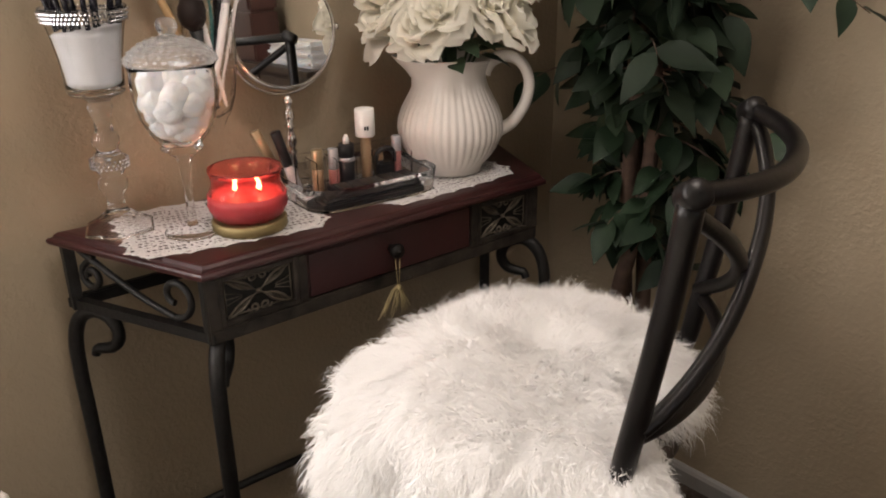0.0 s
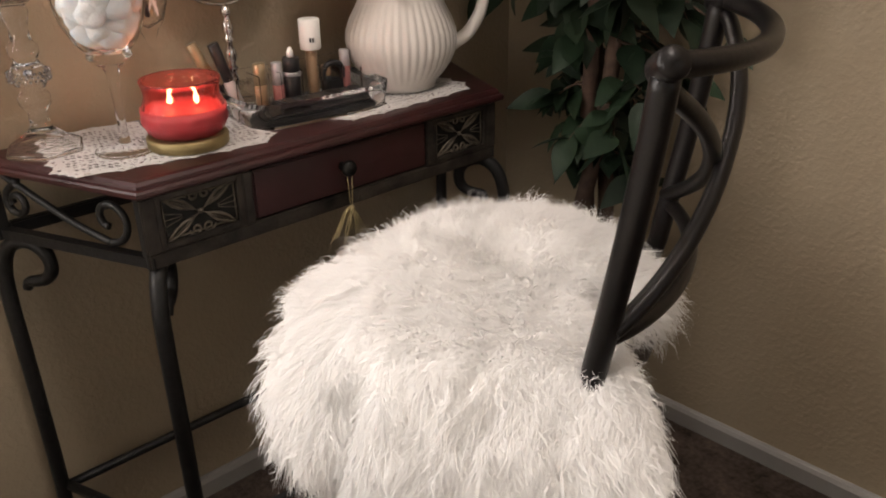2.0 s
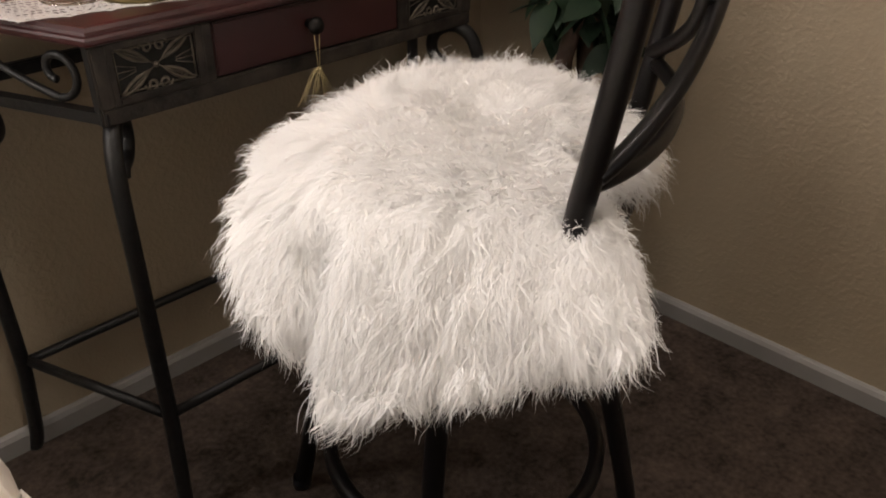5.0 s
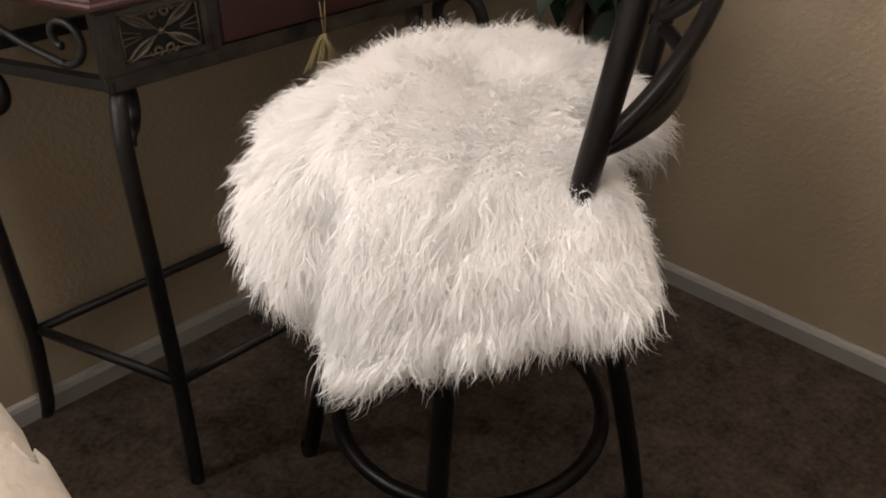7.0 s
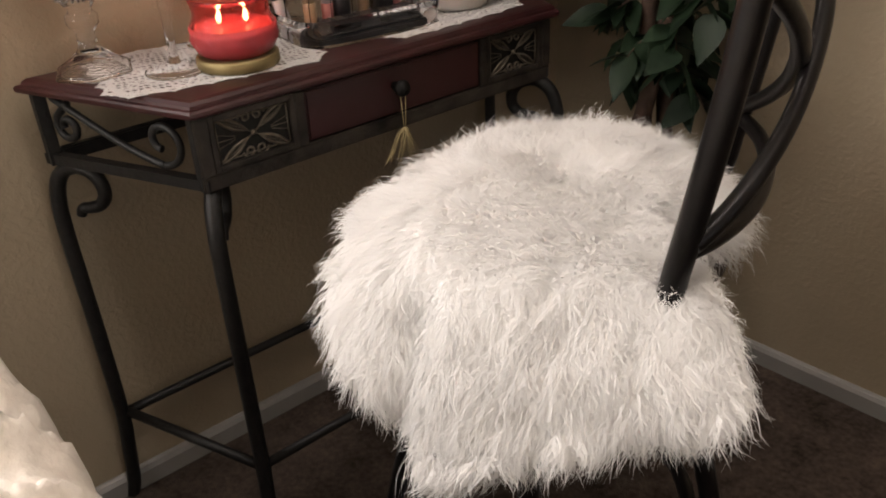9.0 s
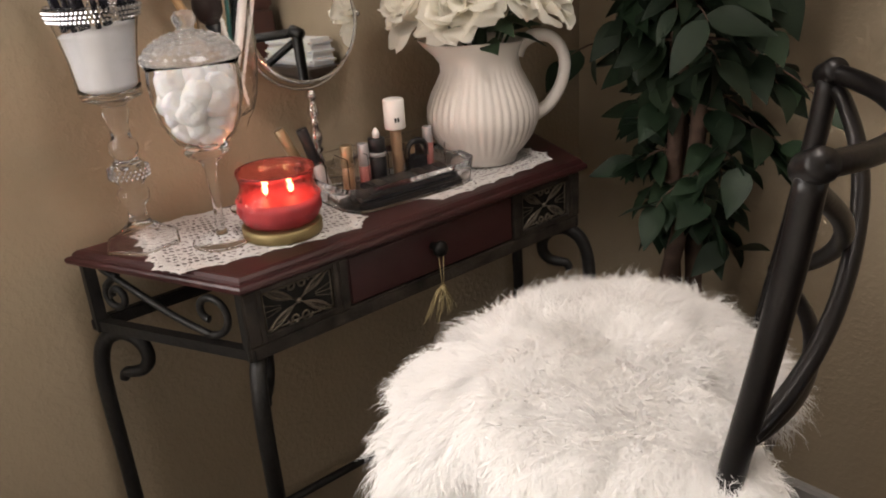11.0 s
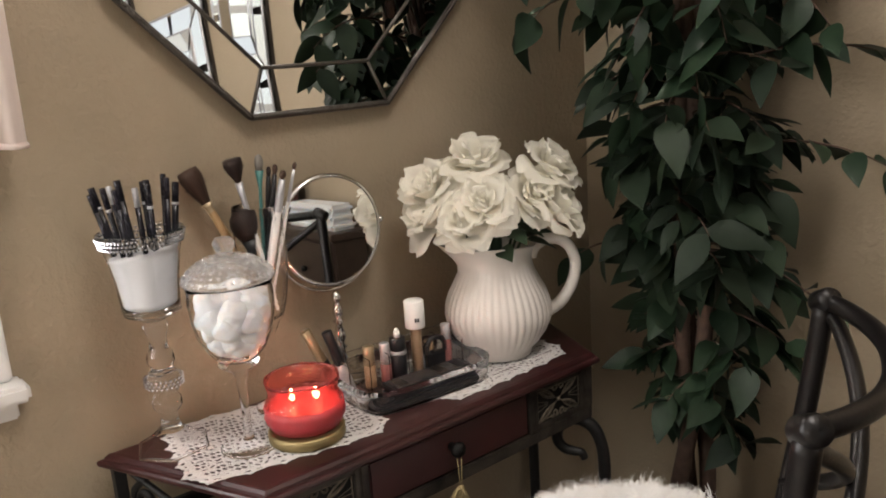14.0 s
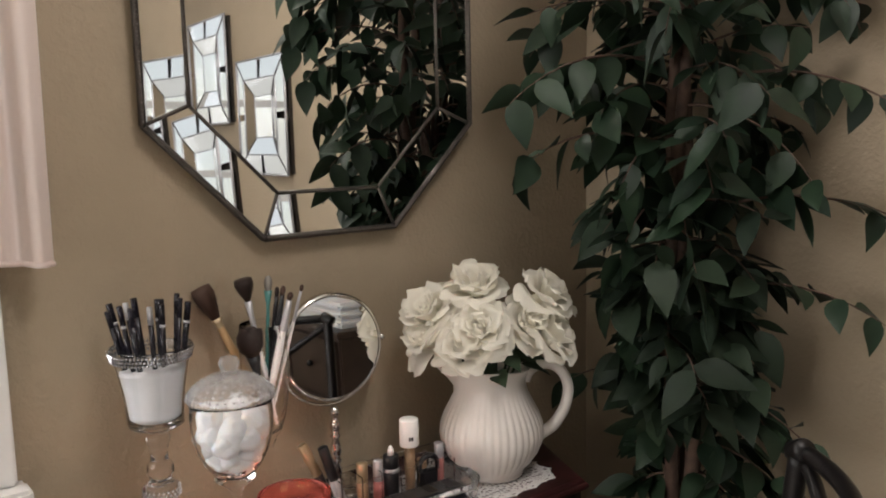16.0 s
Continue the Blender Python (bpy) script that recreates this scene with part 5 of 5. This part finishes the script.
def leaf_mesh(w, h, material, fold=0.25, droop=0.15, name="leaf"):
    vs, fs = [], []
    nv = 7
    for j in range(nv + 1):
        t = j / nv
        half = w * math.sin(math.pi * t ** 0.78) ** 0.9 * (1 - 0.35 * t) if 0 < t < 1 else 0.0002
        z = -droop * h * t * t
        vs += [(-half, h * t, z + fold * half + 0.0012 * math.sin(7 * t)), (0, h * t, z), (half, h * t, z + fold * half - 0.0012 * math.sin(6 * t))]
    for j in range(nv):
        k = 3 * j
        fs += [[k, k + 1, k + 4, k + 3], [k + 1, k + 2, k + 5, k + 4]]
    return mesh(name, vs, fs, material)


RL = leaf_mesh(0.017, 0.05, ROSE_LEAF)


def rose(m, down, lab):
    """A full-blown rose, facing along z of m; down is the stem's length."""
    r = thing("silk_rose", m, lab, "flower", "white roses in the pitcher")
    q = random.Random(int(m.translation.x * 1e4))
    for count, meshes in LAYERS:
        off = q.uniform(0, 6.28)
        for k in range(count):
            turn = off + 2 * math.pi * k / count + q.uniform(-0.25, 0.25)
            size = 1.10 * q.uniform(0.86, 1.12)
            part("petal", meshes[(k + int(off * 3)) % 3], r, "", Matrix.Rotation(turn, 4, "Z") @ Matrix.Rotation(radians(q.uniform(-10, 14)), 4, "X") @ Matrix.Diagonal((size, size, size * q.uniform(0.85, 1.2), 1)))
    part("calyx", mesh("calyx", *lathe([(0.002, -0.022), (0.008, -0.014), (0.010, -0.006), (0.006, 0.0)], 10), ROSE_LEAF), r)
    top = m.inverted()
    goal = top @ Vector((PX, PY, TOP + 0.10))
    part("stem", mesh("stem", *tube(spline([(0, 0, -0.02), (0, 0, -0.05), goal], 5), 0.0022, 6), ROSE_LEAF), r, "thin green stem")
    return r


RW, FW = Vector((0.79, -0.61, 0)), Vector((0.61, 0.79, 0))
ROSES = [(-0.020, 0.000, 1.096, -0.15, -0.35), (-0.018, -0.055, 1.040, -0.1, -1.2), (-0.098, 0.004, 1.054, -0.7, -0.6), (-0.094, -0.012, 1.016, -1.1, -0.5), (0.062, -0.030, 1.040, 0.55, -0.9),
         (0.094, 0.000, 1.082, 0.6, -0.4), (-0.040, -0.054, 1.012, -0.4, -1.3), (-0.058, 0.040, 1.060, -0.4, 0.9), (0.100, -0.030, 1.020, 1.3, -0.5), (0.020, -0.050, 1.000, 0.2, -1.3)]
for u, w, z, lu, lw in ROSES[:9]:
    p = Vector((0.475, 0.105, z - 0.006)) + RW * u + FW * w
    d = (RW * lu + FW * lw + Vector((0, 0, 1))).normalized()
    m = Matrix.Translation(p - d * 0.020) @ d.to_track_quat("Z", "Y").to_matrix().to_4x4()
    rose(m, 0.2, "open cream-white silk rose in the pitcher")
spray = thing("rose_foliage", Matrix.Translation((PX, PY, TOP + 0.17)), "dark green silk rose leaves under the blooms", "leaves")
q = random.Random(8)
for k in range(20):
    a = k * 2.39
    part("leaf", RL, spray, "", pose(0.050 * math.cos(a), 0.050 * math.sin(a), 0.012 + 0.035 * q.random(), q.uniform(-20, 35), q.uniform(-25, 25), math.degrees(a) - 90))
part("stalk", mesh("stalk", *tube([(0, 0, -0.10), (0, 0, 0.03)], 0.012, 8), ROSE_LEAF), spray)

# ---------------------------------------------------------------- tassel on the drawer knob
tas = thing("tassel", Matrix.Translation((0.286, -0.006, 0.706)), "dried-grass ornament hanging from the drawer knob by thread", "ornament")
part("thread", mesh("thread", *joined([tube([(0.004, 0, 0.004), (0.001, 0, -0.042)], 0.0006, 5), tube([(-0.004, 0, 0.004), (-0.001, 0, -0.042)], 0.0006, 5)]), STRAW), tas, "thin straw-coloured thread")
blades = []
for k in range(26):
    a, w = q.uniform(0, 6.28), q.uniform(0.2, 1)
    blades.append(tube(spline([(0, 0, -0.040), (0.012 * w * math.cos(a), 0.010 * w * math.sin(a), -0.046), (0.040 * w * math.cos(a), 0.014 * w * math.sin(a), -0.066 - 0.012 * w), (0.050 * w * math.cos(a), 0.014 * w * math.sin(a), -0.082)], 3), lambda t: 0.0011 * (1 - 0.8 * t), 4))
part("grass", mesh("grass", *joined(blades), STRAW), tas)
part("knot", mesh("knot", *ball((0, 0, -0.042), 0.0045, 6), STRAW), tas)

# ---------------------------------------------------------------- bed corner with chenille throw
def throw():
    vs, fs = [], []
    nu, nv = 200, 400
    x0, x1, y0, y1 = -1.25, -0.240, -1.9, 0.01
    for j in range(nv + 1):
        y = y0 + (y1 - y0) * j / nv
        for i in range(nu + 1):
            u = i / nu
            x = x0 + (x1 - x0) * u
            ex, ey_ = (x1 - x) / 0.07, (y1 - y) / 0.14
            h = 0.0
            for e in (ex, ey_):
                if e < 1:
                    h += 0.10 * (1 - math.sqrt(max(0, 1 - (1 - e) ** 2)))
            z = 0.632 - h
            fold = 1 - abs(math.sin((y * 36 + 5 * x + 0.7 * math.sin(x * 9))))
            z += 0.030 * fold ** 1.6 + 0.003 * math.sin(y * 140 + x * 40) + (0.008 + 0.020 * fold ** 3) * noise.noise((x * 120, y * 120, 3)) + 0.004 * noise.noise((x * 50, y * 50, 0)) - 0.012
            vs.append((x, y, z))
    for j in range(nv):
        for i in range(nu):
            k = j * (nu + 1) + i
            fs.append([k, k + 1, k + nu + 2, k + nu + 1])
    b = thing("chenille_throw", pose(0, 0, 0), "thick ribbed cream chenille throw on the bed", "throw")
    part("top", mesh("top", vs, fs, CHENILLE), b)
    edge = [vs[j * (nu + 1) + nu] for j in range(nv + 1)]
    e2 = [vs[nv * (nu + 1) + i] for i in range(nu + 1)]
    sv, sf = [], []
    for line in (edge, e2[::-1]):
        k = len(sv)
        for p in line:
            sv += [p, (p[0] - 0.002, p[1] - 0.002, 0.36)]
        sf += [[k + 2 * i, k + 2 * i + 1, k + 2 * i + 3, k + 2 * i + 2] for i in range(len(line) - 1)]
    part("drop", mesh("drop", sv, sf, CHENILLE), b)
    bed = thing("bed", pose(0, 0, 0), "bed with dark wooden base under cream throw", "bed")
    part("mattress", mesh("mattress", *box(-1.24, -0.262, -1.89, -0.05, 0.34, 0.52, 0.03), COTTON, False), bed)
    part("base", mesh("base", *box(-1.23, -0.27, -1.88, -0.06, FLOOR, 0.338, 0.01), DARK_WOOD, False), bed)


throw()

# ---------------------------------------------------------------- shallow dresser, seen in the round mirror
dresser = thing("dresser", pose(0, 0, 0), "dark wooden dresser with drawers standing against the wall", "dresser")
part("body", mesh("body", *box(0.83, 0.950, -2.05, -1.12, FLOOR + 0.04, 0.775, 0.004), DARK_WOOD, False), dresser)
part("top", mesh("top", *box(0.815, 0.950, -2.07, -1.10, 0.776, 0.800, 0.004), DARK_WOOD, False), dresser)
for j in range(3):
    for i in range(2):
        dr = part("drawer", mesh("drawer", *box(0.815, 0.8295, -2.03 + 0.455 * i, -1.595 + 0.455 * i, FLOOR + 0.06 + 0.22 * j, FLOOR + 0.26 + 0.22 * j, 0.003), DARK_WOOD, False), dresser)
        part("knob", mesh("knob", *ball((0.805, -1.81 + 0.455 * i, FLOOR + 0.16 + 0.22 * j), 0.012, 6), BRONZE_DARK), dr)
for x in (0.85, 0.93):
    for y in (-2.03, -1.14):
        part("foot", mesh("foot", *lathe([(0.001, 0), (0.016, 0), (0.02, 0.04), (0.001, 0.04)], 12), DARK_WOOD), dresser, "", pose(x, y, FLOOR))
wooden_box = thing("wooden_box", pose(0, 0, 0), "dark brown lidded wooden box on the dresser", "box")
part("case", mesh("case", *box(0.835, 0.945, -1.98, -1.66, 0.8005, 0.98, 0.006), RED_WOOD, False), wooden_box)
part("lid", mesh("lid", *box(0.830, 0.947, -1.985, -1.655, 0.981, 1.07, 0.012), RED_WOOD, False), wooden_box)
# White stack added to give the round mirror the pale area it reflects.
linen = thing("white_stack", pose(0, 0, 0), "white stack on the dresser, added for the round mirror's reflection", "linen")
for k in range(3):
    part("fold", mesh("fold", *box(0.850 + 0.003 * k, 0.944, -1.58 + 0.006 * k, -1.16 - 0.004 * k, 0.8005 + 0.029 * k, 0.829 + 0.029 * k, 0.010), COTTON, False), linen)

# ---------------------------------------------------------------- ficus in the corner
FX, FY = 0.707, -0.085
ficus = thing("ficus_tree", pose(0, 0, 0), "tall artificial ficus tree with twisted trunks and dark green leaves", "plant")
part("pot", mesh("pot", *lathe([(0.001, FLOOR), (0.075, FLOOR), (0.095, FLOOR + 0.15), (0.100, FLOOR + 0.16), (0.088, FLOOR + 0.16), (0.08, FLOOR + 0.13), (0.001, FLOOR + 0.13)], 30), POT), ficus, "plain brown pot", pose(FX, FY, 0))


def trunk_at(z, k):
    a = 2.1 * k + (z - FLOOR) * 6.5
    r = 0.020 + 0.012 * math.sin(3 * z + k)
    return Vector((FX + r * math.cos(a) + 0.012 * math.sin(4 * z), FY + r * math.sin(a), z))


for k in range(3):
    part("trunk", mesh("trunk", *tube(spline([trunk_at(FLOOR + 0.12 + 0.08 * i, k) for i in range(24)], 3), lambda t: 0.0155 * (1 - 0.6 * t), 10), BARK), ficus, "twisted brown trunk")
q = random.Random(21)
LEAVES = [leaf_mesh(0.021, 0.066, FICUS, 0.22, 0.18), leaf_mesh(0.023, 0.074, FICUS, 0.12, 0.28), leaf_mesh(0.018, 0.060, FICUS, 0.30, 0.10), leaf_mesh(0.025, 0.080, FICUS, 0.18, 0.05)]
shape = [(v.co.copy()) for v in LEAVES[0].vertices]
lfaces = [list(p.vertices) for p in LEAVES[0].polygons]
twigs, places = [], []


def spray_at(start, d, ln, count, droop):
    """A twig that droops, with leaves on both sides."""
    pts, p, v = [], Vector(start), Vector(d).normalized()
    for i in range(9):
        pts.append(p.copy())
        v.z -= droop / 9
        v.normalize()
        p = p + v * (ln / 8)
        p.x, p.y = min(p.x, WALL_X - 0.03), min(p.y, WALL_Y - 0.03)
    twigs.append(tube(pts, lambda t: 0.0028 * (1 - 0.75 * t), 5))
    for i in range(count):
        t = 0.25 + 0.75 * (i + 0.5) / count
        c = pts[min(8, int(t * 8))].lerp(pts[min(8, int(t * 8) + 1)], t * 8 % 1)
        out = (pts[min(8, int(t * 8) + 1)] - pts[max(0, int(t * 8) - 1)])
        a = math.degrees(math.atan2(out.y, out.x)) + (60 if i % 2 else -60) + q.uniform(-40, 40)
        places.append((c, q.uniform(-80, 0), q.uniform(-40, 40), a - 90, q.uniform(0.8, 1.25), q.randrange(4)))


def crown_r(z):
    return float(np.interp(z, [0.60, 0.75, 0.9, 1.05, 1.2, 1.4, 1.7, 2.0], [0.08, 0.095, 0.10, 0.108, 0.145, 0.215, 0.26, 0.20]))


for k in range(170):
    z = 0.66 + 1.30 * (k + q.random()) / 170
    a = k * 2.399 + q.uniform(-0.4, 0.4)
    if 0.68 < z < 0.98 and math.cos(a - 4.04) > 0.45 and k % 3:
        continue          # the trunks show through here
    R = crown_r(z - 0.05) * (1 + (0.36 if z < 1.08 else 0.08) * (0.79 * math.cos(a) - 0.61 * math.sin(a)))     # fuller away from the table
    spray_at(trunk_at(z, k % 3), (math.cos(a), math.sin(a), q.uniform(0.1, 0.9)), R * q.uniform(0.9, 1.35), q.randint(7, 10), q.uniform(1.0, 2.0))
# long sprays that reach out of the mass
for start, d, ln, cnt in (((0.72, -0.12, 1.20), (0.35, -0.9, 0.5), 0.36, 12), ((0.72, -0.12, 1.075), (0.4, -0.9, 0.5), 0.28, 8), ((0.71, -0.10, 0.93), (0.3, -0.8, 0.1), 0.24, 6), ((0.69, -0.06, 1.30), (-0.85, 0.25, 0.5), 0.27, 9), ((0.69, -0.06, 1.42), (-0.85, 0.2, 0.4), 0.29, 10),
                          ((0.69, -0.05, 0.93), (-0.25, 0.8, 0.35), 0.18, 4), ((0.74, -0.12, 1.40), (0.3, -0.9, 0.3), 0.33, 11)):
    spray_at(start, d, ln, cnt, 1.3)
tw = part("twig", mesh("twig", *joined(twigs), BARK), ficus, "thin drooping brown twigs")
tw["kind"] = "stuff"
single, massed = 0, []
for c, rx, ry, rz, s, kind in places:
    m = Matrix.Translation(c) @ pose(0, 0, 0, rx, ry, rz) @ Matrix.Diagonal((s, s, s, 1))
    tip = m @ Vector((0, 0.07, 0))
    if tip.x > WALL_X - 0.006 or tip.y > WALL_Y - 0.006:
        continue
    if single < 290 and 0.85 < c.z < 1.40 and c.y < FY + 0.05:
        part("leaf", LEAVES[kind], ficus, "", m)
        single += 1
    else:
        massed.append(([m @ v for v in shape], lfaces))
mo = part("foliage", mesh("foliage", *joined(massed), FICUS_JOINED), ficus, "massed dark green pointed leaves")
mo["kind"] = "stuff"
